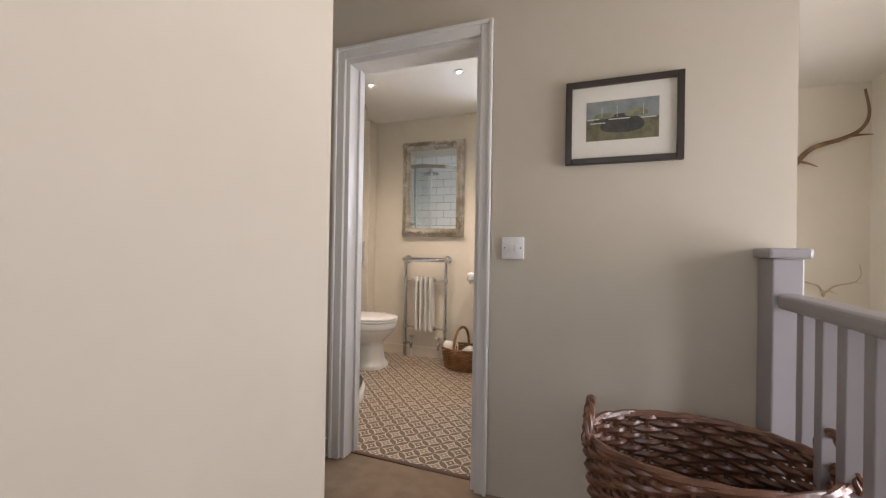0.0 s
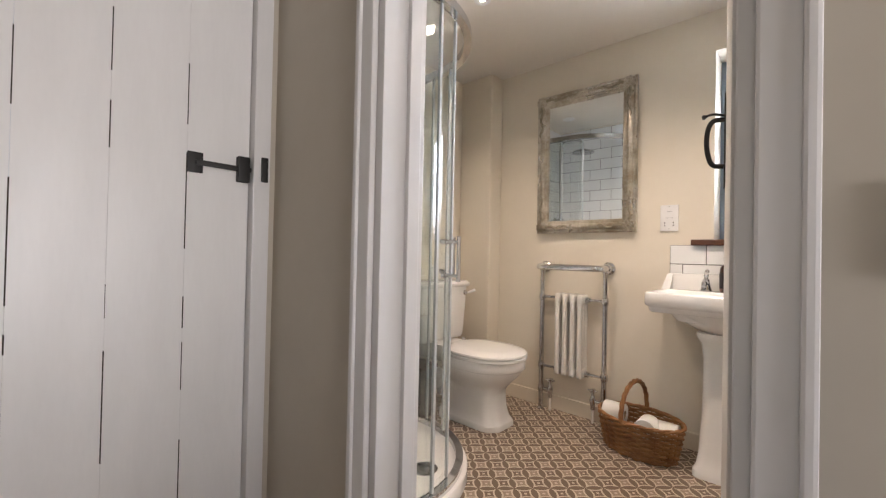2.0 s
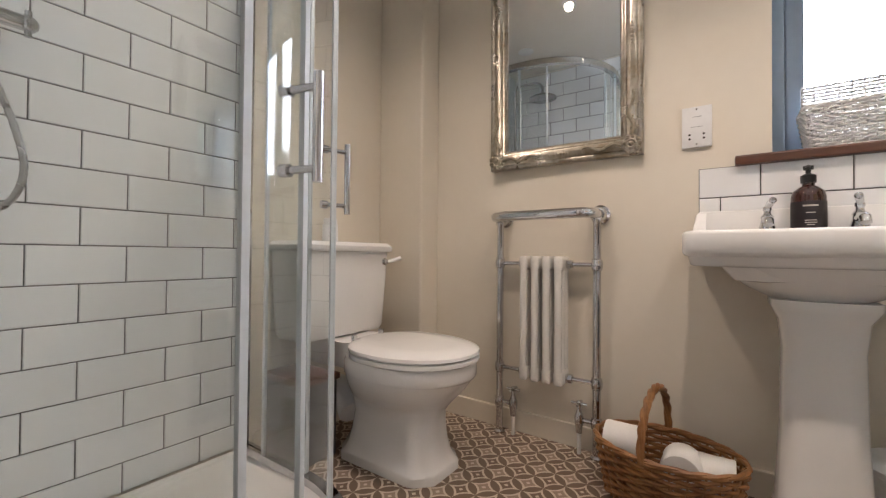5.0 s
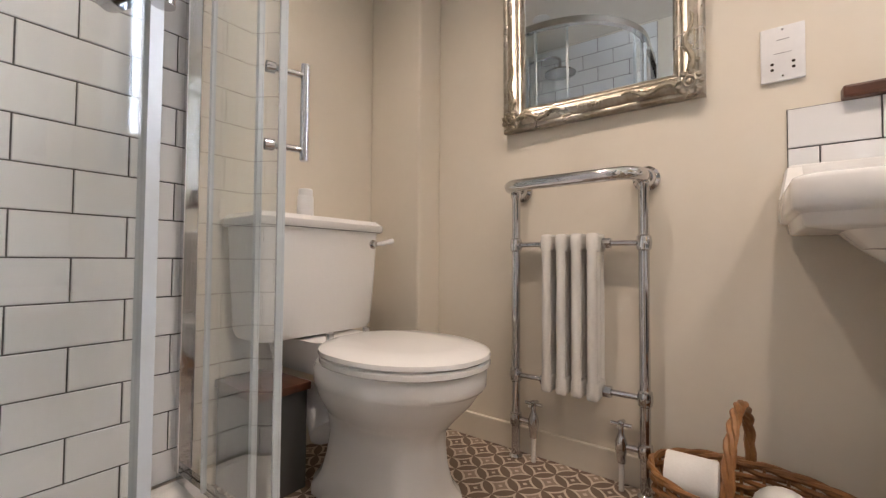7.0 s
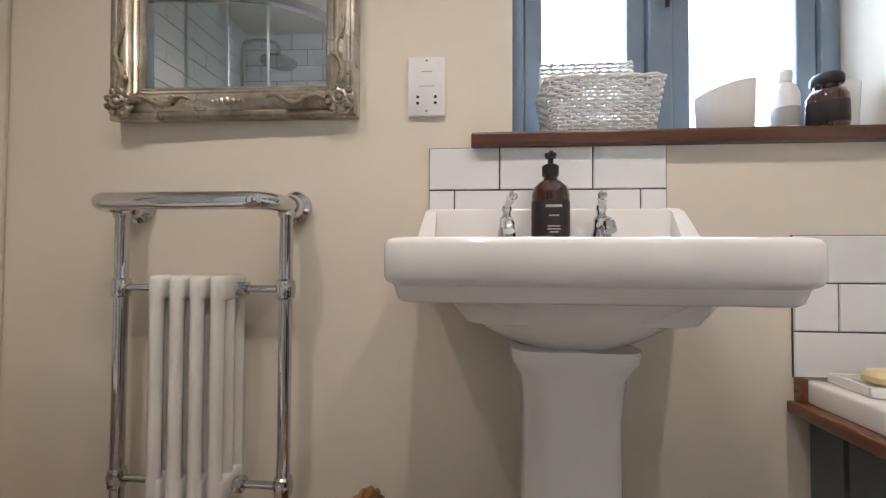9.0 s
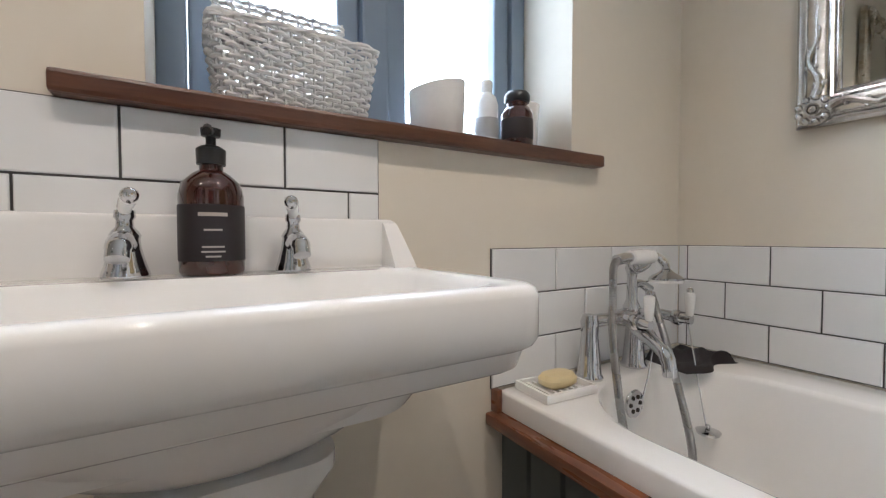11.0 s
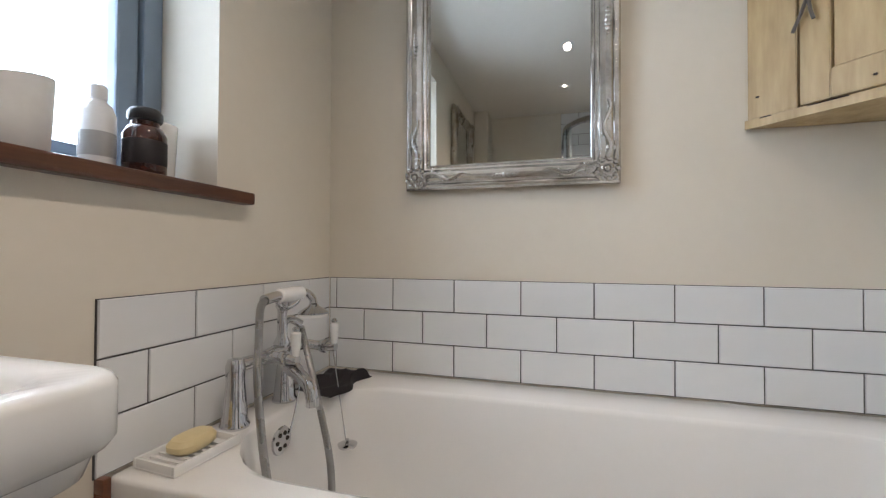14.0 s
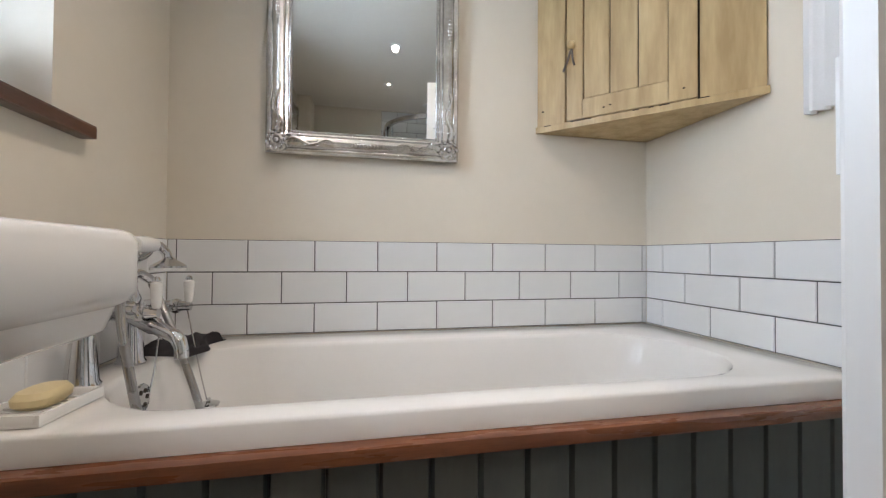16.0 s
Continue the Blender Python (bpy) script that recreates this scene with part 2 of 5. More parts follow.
def tube(bm, pts, r, seg=10, flat=1.0):
    """Sweeps a circle along the points; r is one radius or one for each point."""
    P = [Vector(p) for p in pts]
    rs = r if isinstance(r, (list, tuple)) else [r] * len(P)
    up = Vector((0, 0, 1)) if abs((P[1] - P[0]).normalized().z) < 0.9 else Vector((1, 0, 0))
    rings = []
    for i, p in enumerate(P):
        d = (P[min(i + 1, len(P) - 1)] - P[max(i - 1, 0)]).normalized()
        side = d.cross(up).normalized()
        up = side.cross(d).normalized()
        rings.append([p + side * rs[i] * math.cos(2 * math.pi * k / seg) + up * rs[i] * flat * math.sin(2 * math.pi * k / seg) for k in range(seg)])
    return loft(bm, rings)


def T(*a, **k):
    return tube(bmesh.new(), *a, **k)


def L(*a, **k):
    return lathe(bmesh.new(), *a, **k)


def ball(bm, c, r, sx=1, sy=1, sz=1, sub=2):
    v = bmesh.ops.create_icosphere(bm, subdivisions=sub, radius=r)["verts"]
    for q in v:
        q.co = Vector((c[0] + q.co.x * sx, c[1] + q.co.y * sy, c[2] + q.co.z * sz))
    return bm


# ---- the rooms ----
XW, XE, YS, YN, ZC = -2.165, 0.64, 1.77, 3.44, 2.165
YL = 1.655
DX0, DX1, DZ = -1.0, -0.351, 1.83
WX0, WX1, WZ0, WZ1 = -0.658, 0.169, 1.012, 1.965

setting("floor", B(XW, XE, YL + 0.06, YN, -0.06, 0.0), M_FLOOR, "brown and cream circle-patterned sheet floor of the bathroom")
bm = bmesh.new()
box(bm, -3.0, 0.70, -1.7, YL + 0.06, -0.06, 0.002)
setting("landing_floor", bm, M_CARPET, "beige brown carpet on the landing floor", "floor")

bm = bmesh.new()
box(bm, XW - 0.15, WX0, YN, YN + 0.26, -0.06, ZC)
box(bm, WX1, XE + 0.1, YN, YN + 0.26, -0.06, ZC)
box(bm, WX0, WX1, YN, YN + 0.26, -0.06, WZ0)
box(bm, WX0, WX1, YN, YN + 0.26, WZ1, ZC)
wall_north = setting("wall_north", bm, M_CREAM, "cream painted plaster wall with a deep window opening")
wall_east = setting("wall_east", B(XE, XE + 0.022, YL, YN, -0.06, ZC), M_CREAM, "cream painted plaster wall behind the bath")
wall_west = setting("wall_west", B(XW - 0.15, XW, YS - 0.15, YN, -0.06, ZC), M_CREAM, "cream painted plaster wall behind the toilet")
setting("wall_boxing", B(XW, -1.90, YN - 0.13, YN, 0.0, ZC, bev=0.012), M_CREAM, "cream painted pipe boxing in the corner", "wall")
bm = bmesh.new()
box(bm, XW - 0.15, DX0, YL, YS, -0.06, ZC)
box(bm, DX1, XE, YL, YS, -0.06, ZC)
box(bm, DX0, DX1, YL, YS, DZ, ZC)
wall_south = setting("wall_south", bm, M_CREAM, "cream painted plaster wall with the bathroom doorway")
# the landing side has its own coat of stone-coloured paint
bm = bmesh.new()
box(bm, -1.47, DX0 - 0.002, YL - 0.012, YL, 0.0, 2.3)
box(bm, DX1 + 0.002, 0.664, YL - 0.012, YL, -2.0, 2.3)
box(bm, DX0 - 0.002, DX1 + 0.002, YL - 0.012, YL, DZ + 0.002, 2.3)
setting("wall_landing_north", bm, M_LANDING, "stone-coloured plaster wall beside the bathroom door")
setting("ceiling", B(XW - 0.15, XE + 0.08, YL, YN + 0.26, ZC, ZC + 0.1), M_CEIL, "off-white plaster ceiling of the bathroom")
bm = bmesh.new()
box(bm, -3.0, 2.1, -1.7, YL - 0.012, 2.3, 2.4)
box(bm, 0.72, 2.1, YL - 0.012, 4.2, 2.3, 2.4)
setting("ceiling_landing", bm, M_CEIL, "white plaster ceiling of the landing and stairwell", "ceiling")
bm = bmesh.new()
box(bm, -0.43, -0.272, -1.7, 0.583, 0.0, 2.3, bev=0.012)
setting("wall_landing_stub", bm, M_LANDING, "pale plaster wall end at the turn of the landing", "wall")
DY0, DY1, DH = 0.79, 1.595, 1.80
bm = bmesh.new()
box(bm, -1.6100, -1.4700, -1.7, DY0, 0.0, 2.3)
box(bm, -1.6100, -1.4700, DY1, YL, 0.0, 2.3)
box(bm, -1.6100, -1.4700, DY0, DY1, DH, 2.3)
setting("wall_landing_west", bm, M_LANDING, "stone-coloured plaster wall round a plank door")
# unseen wall added to close the landing; its opening only lets fill light in
bm = bmesh.new()
box(bm, -3.0, -0.5, -1.8, -1.7, -2.0, 2.4)
box(bm, 0.9, 2.1, -1.8, -1.7, -2.0, 2.4)
box(bm, -0.5, 0.9, -1.8, -1.7, -2.0, 0.9)
box(bm, -0.5, 0.9, -1.8, -1.7, 2.1, 2.4)
setting("wall_landing_south", bm, M_LANDING, "added stone-coloured wall closing the landing, with an opening for fill light")
bm = bmesh.new()
box(bm, 2.0, 2.1, -1.7, 0.55, -2.0, 2.4)
box(bm, 2.0, 2.1, 1.85, 4.2, -2.0, 2.4)
box(bm, 2.0, 2.1, 0.55, 1.85, -2.0, 0.25)
box(bm, 2.0, 2.1, 0.55, 1.85, 1.5, 2.4)
setting("wall_stairwell_east", bm, M_CREAM, "cream plaster wall of the stairwell with a window opening")
setting("wall_stairwell_north", B(0.72, 2.0, 4.08, 4.2, -2.0, 2.4), M_CREAM, "cream plaster end wall of the stairwell")
setting("stairwell_floor", B(0.70, 2.0, -1.7, 4.08, -2.06, -2.0), M_CARPET, "beige carpet at the foot of the stairwell", "floor")
setting("landing_edge", B(0.66, 0.70, -1.7, YL - 0.012, -2.0, -0.001), M_LANDING, "plastered edge of the landing floor", "wall")
setting("backdrop", B(-2.2, 1.7, 4.6, 4.62, 0.2, 3.2), M_SKYCARD, "bright overcast sky outside the window", "sky")

# skirting boards
bm = bmesh.new()
box(bm, -1.90, -0.06, YN - 0.016, YN, 0.0, 0.085, bev=0.004)
setting("baseboard", bm, M_CREAM, "cream painted skirting board along the window wall", "skirting")
setting("baseboard_west", B(XW, XW + 0.016, 2.68, YN - 0.13, 0.0, 0.085, bev=0.004), M_CREAM, "cream painted skirting board behind the toilet", "skirting")
setting("baseboard_landing", B(-1.4700, DX0 - 0.06, YL - 0.03, YL - 0.012, 0.002, 0.085, bev=0.004), M_GLOSS, "white gloss skirting board on the landing", "skirting")

# ---- bathroom doorway and doors ----
door_1 = thing("door_1", (DX1, YL, 0), "white gloss door frame of the bathroom doorway", "door frame", kind="structure")


def casing(parent, x0, x1, y, z1, d, w=0.047):
    """Moulded architrave round an opening, on the face at y, standing out along d."""
    for name, a, b in (("architrave_side", x0 - w, x0 + 0.004), ("architrave_side", x1 - 0.004, x1 + w)):
        bm = B(min(a, b), max(a, b), min(y, y + d * 0.016), max(y, y + d * 0.016), 0.002, z1 + w, bev=0.004)
        xo = a if a < x0 else b - 0.014
        box(bm, xo, xo + 0.014, min(y, y + d * 0.024), max(y, y + d * 0.024), 0.002, z1 + w + 0.004, bev=0.004)
        part(name, bm, M_GLOSS, parent, smooth=False)
    bm = B(x0 + 0.005, x1 - 0.005, min(y, y + d * 0.0155), max(y, y + d * 0.0155), z1 - 0.004, z1 + w, bev=0.004)
    box(bm, x0 - w + 0.015, x1 + w - 0.015, min(y, y + d * 0.0235), max(y, y + d * 0.0235), z1 + w - 0.012, z1 + w + 0.003, bev=0.003)
    part("architrave_head", bm, M_GLOSS, parent, smooth=False)


casing(door_1, DX0, DX1, YL - 0.012, DZ, -1)
casing(door_1, DX0, DX1, YS, DZ, 1)
part("jamb", B(DX0 - 0.001, DX0 + 0.022, YL - 0.01, YS - 0.002, 0.002, DZ - 0.022, bev=0.002), M_GLOSS, door_1, smooth=False)
part("jamb", B(DX1 - 0.022, DX1 + 0.001, YL - 0.01, YS - 0.002, 0.002, DZ - 0.022, bev=0.002), M_GLOSS, door_1, smooth=False)
part("head", B(DX0 + 0.001, DX1 - 0.001, YL - 0.01, YS - 0.002, DZ - 0.022, DZ, bev=0.002), M_GLOSS, door_1, smooth=False)
for x in (DX0 + 0.0225, DX1 - 0.034):
    part("door_stop", B(x, x + 0.012, YL + 0.055, YL + 0.09, 0.002, DZ - 0.024, bev=0.002), M_GLOSS, door_1, smooth=False)
part("threshold", B(DX0 + 0.022, DX1 - 0.022, YL + 0.05, YL + 0.075, 0.0, 0.006, bev=0.002), M_WOODX, door_1, "thin wooden threshold strip")


def thumb_latch(parent, to, s):
    """Black iron thumb latch; to() takes a place on the door face to the world, s is the side."""
    bm = bmesh.new()
    vs = []
    prof = ((0.0, -0.135), (0.012, -0.12), (0.009, -0.09), (0.017, -0.07), (0.012, -0.04), (0.012, 0.05), (0.017, 0.07), (0.009, 0.09), (0.010, 0.105), (0.0, 0.125))
    ring = [(u, w) for u, w in prof] + [(-u, w) for u, w in prof[-2:0:-1]]
    rings = [[to(u, d * s, w) for u, w in ring] for d in (0.0005, 0.004)]
    part("back_plate", loft(bm, rings), M_IRON, parent, "black iron latch plate", smooth=False)
    pts = curve([to(0, 0.004 * s, -0.075), to(0, 0.03 * s, -0.068), to(0, 0.042 * s, -0.03), to(0, 0.042 * s, 0.02), to(0, 0.03 * s, 0.05), to(0, 0.004 * s, 0.052)])
    part("pull", T(pts, 0.0065), M_IRON, parent, "black iron pull handle")
    pts = curve([to(0, 0.0, 0.062), to(0, 0.03 * s, 0.070), to(0, 0.055 * s, 0.064)])
    part("thumb_piece", T(pts, [0.006] * (len(pts) - 3) + [0.010, 0.013, 0.008], flat=0.5), M_IRON, parent, "black iron thumb piece")


# open door, hinged at the bath side of the opening
HX, HY = DX1 - 0.012, YS + 0.022
ang = math.atan2(2.465 - HY, -0.462 - HX)
dl, dth = 0.68, 0.032
ux, uy = math.cos(ang), math.sin(ang)
nx, ny = -uy, ux
bath_door = thing("bathroom_door", (HX, HY, 0), "white painted ledged plank door standing open into the bathroom", "door")


def ondoor(u, d, w):
    return (HX + ux * u + nx * d, HY + uy * u + ny * d, w)


for k in range(5):
    u0, u1 = dl * k / 5 + 0.001, dl * (k + 1) / 5 - 0.001
    bm = bmesh.new()
    loft(bm, [[ondoor(a, d, w) for a, d in ((u0, 0.004), (u0 + 0.003, 0), (u1 - 0.003, 0), (u1, 0.004), (u1, 0.026), (u0, 0.026))] for w in (0.008, DZ - 0.03)])
    part("plank", bm, M_PLANK, bath_door, smooth=False)
for z in (0.18, 0.85, 1.52):
    bm = bmesh.new()
    loft(bm, [[ondoor(a, d, w) for a, d in ((0.04, -0.0005), (0.04, -0.02), (dl - 0.04, -0.02), (dl - 0.04, -0.0005))] for w in (z, z + 0.11)])
    part("ledge", bm, M_PLANK, bath_door, smooth=False)
thumb_latch(bath_door, lambda u, d, w: ondoor(dl - 0.045 + u, 0.026 + d, 1.27 + w), 1)

# closed plank door on the landing's west wall
landing_door = thing("plank_door", (-1.4900, DY1, 0), "closed white painted plank door with cracked joints on the landing", "door")
ny_planks = 5
for k in range(ny_planks):
    a, b = DY0 + 0.02 + (DY1 - DY0 - 0.04) * k / ny_planks, DY0 + 0.02 + (DY1 - DY0 - 0.04) * (k + 1) / ny_planks
    bm = bmesh.new()
    g = 0.00015
    box(bm, -1.5250, -1.4840, a + g, b - g, 0.012, DH - 0.022, bev=0.0003, seg=1)
    part("plank", bm, M_PLANK, landing_door, smooth=False)
crack = random.Random(5)
for k in (1, 2, 3, 4):
    y = DY0 + 0.02 + (DY1 - DY0 - 0.04) * k / ny_planks
    z = 0.25 + crack.random() * 0.3
    while z < 1.45:
        h = 0.04 + crack.random() * 0.22
        w = 0.0005 + crack.random() * 0.0009
        if crack.random() < 0.55:
            part("crack", B(-1.4850, -1.4833, y - w, y + w, z, z + h), M_DARKGAP, landing_door, "dark open joint between planks", smooth=False)
        z += h + 0.03 + crack.random() * 0.12
ld = lambda u, d, w: (-1.4840 + d, 1.50 + u, 1.165 + w)
bm = bmesh.new()
box(bm, -1.4840, -1.4770, 1.422, 1.458, 1.14, 1.193, bev=0.002)
part("latch_pivot", bm, M_IRON, landing_door, "black iron pivot plate")
part("latch_bar", B(-1.4770, -1.4700, 1.44, 1.604, 1.159, 1.173, bev=0.002), M_IRON, landing_door, "black iron latch bar")
part("latch_keeper", B(-1.4840, -1.4620, 1.54, 1.571, 1.13, 1.20, bev=0.003), M_IRON, landing_door, "black iron keeper")
part("latch_catch", B(-1.4720, -1.4500, 1.597, 1.616, 1.135, 1.205, bev=0.003), M_IRON, landing_door, "black iron catch on the frame")
for z in (1.61, 0.25):
    bm = bmesh.new()
    y0 = DY0 + 0.02
    loft(bm, [[(x, y0, z - 0.02), (x, y0 + 0.12, z - 0.011), (x, y0 + 0.17, z - 0.022), (x, y0 + 0.22, z), (x, y0 + 0.17, z + 0.022), (x, y0 + 0.12, z + 0.011), (x, y0, z + 0.02)] for x in (-1.4835, -1.4780)])
    part("hinge", bm, M_IRON, landing_door, "black iron strap hinge", smooth=False)
door_2 = thing("door_2", (-1.4700, DY1, 0), "white painted frame round the landing plank door", "door frame", kind="structure")
for a, b in ((DY0 - 0.03, DY0 + 0.018), (DY1 - 0.018, DY1 + 0.028)):
    part("frame_side", B(-1.5300, -1.4550, a, b, 0.002, DH + 0.03, bev=0.003), M_GLOSS, door_2, smooth=False)
part("frame_head", B(-1.5300, -1.4555, DY0 + 0.0185, DY1 - 0.0185, DH - 0.02, DH + 0.0295, bev=0.003), M_GLOSS, door_2, smooth=False)

# ---- window ----
window_1 = thing("window_1", ((WX0 + WX1) / 2, 3.60, WZ0), "blue-grey painted two-light timber window in a deep reveal", "window", kind="structure")
FY0, FY1 = 3.605, 3.68
part("window_frame", B(WX0, WX0 + 0.045, FY0, FY1, 1.04, WZ1, bev=0.004), M_BLUE, window_1, smooth=False)
part("window_frame", B(WX1 - 0.045, WX1, FY0, FY1, 1.04, WZ1, bev=0.004), M_BLUE, window_1, smooth=False)
part("window_frame", B(WX0 + 0.046, WX1 - 0.046, FY0, FY1, WZ1 - 0.045, WZ1, bev=0.004), M_BLUE, window_1, smooth=False)
part("window_frame", B(WX0 + 0.046, WX1 - 0.046, FY0, FY1, 1.04, 1.072, bev=0.004), M_BLUE, window_1, smooth=False)
part("mullion", B(-0.295, -0.235, FY0 - 0.004, FY1, 1.073, WZ1 - 0.046, bev=0.006), M_BLUE, window_1, smooth=False)
for a, b in ((WX0 + 0.047, -0.297), (-0.233, WX1 - 0.047)):
    bm = bmesh.new()
    sw = 0.048
    box(bm, a, a + sw, FY0 + 0.012, FY1 - 0.01, 1.074, WZ1 - 0.047, bev=0.006)
    box(bm, b - sw, b, FY0 + 0.012, FY1 - 0.01, 1.074, WZ1 - 0.047, bev=0.006)
    box(bm, a + sw, b - sw, FY0 + 0.013, FY1 - 0.011, 1.0745, 1.074 + sw * 0.7, bev=0.005)
    box(bm, a + sw, b - sw, FY0 + 0.013, FY1 - 0.011, WZ1 - 0.047 - sw, WZ1 - 0.0475, bev=0.005)
    sash = part("sash", bm, M_BLUE, window_1, smooth=False)
    pane = part("pane", B(a + sw - 0.004, b - sw + 0.004, FY1 - 0.035, FY1 - 0.03, 1.10, WZ1 - 0.09), M_PANE, sash, "bright obscured glass pane", smooth=False)
    pane.visible_shadow = False
bm = T(curve([(-0.265, FY0 - 0.006, 1.50), (-0.262, FY0 - 0.03, 1.49), (-0.258, FY0 - 0.034, 1.45), (-0.26, FY0 - 0.03, 1.40)]), 0.006)
box(bm, -0.278, -0.252, FY0 - 0.012, FY0 - 0.004, 1.46, 1.54, bev=0.003)
part("window_catch", bm, M_IRON, window_1, "black iron window catch")
setting("window_sill", B(-0.75, 0.255, 3.41, FY0, WZ0 - 0.001, 1.040, bev=0.006), M_WOODX, "dark mahogany stained window sill board", "sill")

# ---- bath ----
bath = thing("bath", (0.28, 2.6, 0), "white built-in bath with slate-painted boarded side and mahogany lip", "bath")
RZ = 0.516
bx0, bx1, by0, by1 = -0.06, 0.634, 1.776, 3.434
cx, cy = (bx0 + bx1) / 2, (by0 + by1) / 2
W0, D0 = bx1 - bx0, by1 - by0
icx, icy, iw, idp = 0.255, 2.635, 0.47, 1.40
bm = bmesh.new()
rings = [rrect(cx, cy, RZ - 0.044, W0, D0, 0.012, 8), rrect(cx, cy, RZ - 0.007, W0, D0, 0.012, 8), rrect(cx, cy, RZ - 0.002, W0 - 0.005, D0 - 0.005, 0.012, 8), rrect(cx, cy, RZ, W0 - 0.014, D0 - 0.014, 0.012, 8)]
rings += [rrect(icx, icy, RZ, iw + 0.03, idp + 0.03, 0.20, 8), rrect(icx, icy, RZ - 0.003, iw + 0.012, idp + 0.012, 0.20, 8), rrect(icx, icy, RZ - 0.012, iw, idp, 0.195, 8)]
for f in (0.3, 0.6, 0.85):
    rings.append(rrect(icx, icy + 0.02 * f, RZ - 0.012 - 0.36 * f, iw - 0.07 * f, idp - 0.20 * f, 0.19, 8))
rings += [rrect(icx, icy + 0.03, RZ - 0.375, iw - 0.11, idp - 0.30, 0.16, 8), rrect(icx, icy + 0.03, RZ - 0.385, iw - 0.22, idp - 0.44, 0.10, 8)]
loft(bm, rings, cap0=False)
part("tub", bm, M_BATH, bath)
part("overflow", L([(0.0, 0.0), (0.030, 0.0), (0.032, 0.004), (0.028, 0.009), (0.012, 0.010), (0.0, 0.010)], (0.224, 3.302, 0.468), 20, "y"), M_CHROME, bath, "round chrome overflow cover")
bm = bmesh.new()
for k in range(6):
    a = math.pi / 3 * k
    lathe(bm, [(0.0, 0.0), (0.005, 0.0), (0.005, 0.002), (0.0, 0.002)], (0.224 + 0.017 * math.cos(a), 3.3005, 0.468 + 0.017 * math.sin(a)), 8, "y")
part("overflow_hole", bm, M_DARKGAP, bath, "dark holes of the overflow")
part("plug", L([(0.0, 0.0), (0.024, 0.0), (0.026, 0.006), (0.016, 0.010), (0.004, 0.012), (0.004, 0.02), (0.0, 0.02)], (0.40, 3.235, 0.385), 16), M_CHROME, bath, "chrome plug on its chain")
part("wood_lip", B(-0.09, -0.012, by0, YN, 0.445, RZ - 0.045, bev=0.006), M_WOOD, bath, "glossy mahogany lip under the bath rim")
part("wood_end_strip", B(-0.075, -0.061, YN - 0.022, YN, RZ - 0.045, RZ + 0.004, bev=0.003), M_WOOD, bath, "mahogany end strip at the wall")
nb = 19
for k in range(nb):
    a, b = by0 + (YN - by0) * k / nb, by0 + (YN - by0) * (k + 1) / nb
    bm = bmesh.new()
    loft(bm, [[(-0.036, a + 0.0005, z), (-0.048, a + 0.006, z), (-0.048, b - 0.006, z), (-0.036, b - 0.0005, z), (-0.03, b - 0.0005, z), (-0.03, a + 0.0005, z)] for z in (0.001, 0.4445)])
    part("board", bm, M_PANEL, bath, smooth=False)

# bath tap with hand shower
tap = thing("bath_shower_mixer", (0.26, 3.38, RZ), "chrome bath shower mixer with white lever handles and cradled handset", "bath tap")
z1 = RZ + 0.130
for x in (0.163, 0.330):
    part("leg", L([(0.0, 0), (0.030, 0), (0.031, 0.005), (0.027, 0.012), (0.024, 0.05), (0.019, 0.10), (0.020, 0.118), (0.021, 0.13), (0.016, 0.146), (0, 0.149)], (x, 3.378, RZ), 20), M_CHROME, tap)
bm = T([(0.155, 3.378, z1), (0.215, 3.374, z1), (0.30, 3.372, z1), (0.405, 3.368, z1)], [0.017, 0.015, 0.015, 0.013], 14)
tube(bm, [(0.245, 3.372, z1), (0.298, 3.368, z1), (0.350, 3.372, z1)], [0.017, 0.025, 0.017], 14)
part("body", bm, M_CHROME, tap)
part("spout", T(curve([(0.298, 3.365, z1 - 0.008), (0.284, 3.325, z1 - 0.028), (0.266, 3.285, z1 - 0.044), (0.25, 3.252, z1 - 0.058), (0.243, 3.24, z1 - 0.078), (0.242, 3.238, z1 - 0.10)]), [0.019] * 10 + [0.0155] * 12 + [0.0145] * 9, 12), M_CHROME, tap)
for x, dz in ((0.262, -0.004), (0.433, -0.010)):
    arm = T([(x - 0.03 * (x > 0.4), 3.37, z1), (x, 3.335, z1 + dz), (x, 3.292, z1 + dz)], [0.013, 0.014, 0.012], 12)
    lathe(arm, [(0.0, 0.0), (0.017, 0.0), (0.019, 0.006), (0.019, 0.016), (0.013, 0.024), (0.0, 0.025)], (x, 3.318, z1 + dz), 14, "y")
    part("valve", arm, M_CHROME, tap)
    lev = part("lever", L([(0.006, 0.0), (0.009, 0.004), (0.0105, 0.02), (0.0125, 0.048), (0.012, 0.056), (0.005, 0.060)], (x, 3.297, z1 + dz + 0.008), 14), M_CERAMIC, tap, "white ceramic lever")
    part("lever_tip", L([(0.0, 0.0), (0.008, 0.001), (0.0085, 0.006), (0.005, 0.011), (0, 0.012)], (x, 3.297, z1 + dz + 0.067), 12), M_CHROME, lev, "chrome tip")
part("riser", L([(0.018, 0.0), (0.021, 0.012), (0.013, 0.030), (0.0115, 0.085), (0.013, 0.095), (0.017, 0.105), (0.013, 0.118)], (0.302, 3.366, z1 + 0.012), 16), M_CHROME, tap)
part("hose_outlet", T(curve([(0.302, 3.366, z1 + 0.075), (0.335, 3.366, z1 + 0.078), (0.358, 3.352, z1 + 0.062)]), 0.011, 12), M_CHROME, tap)
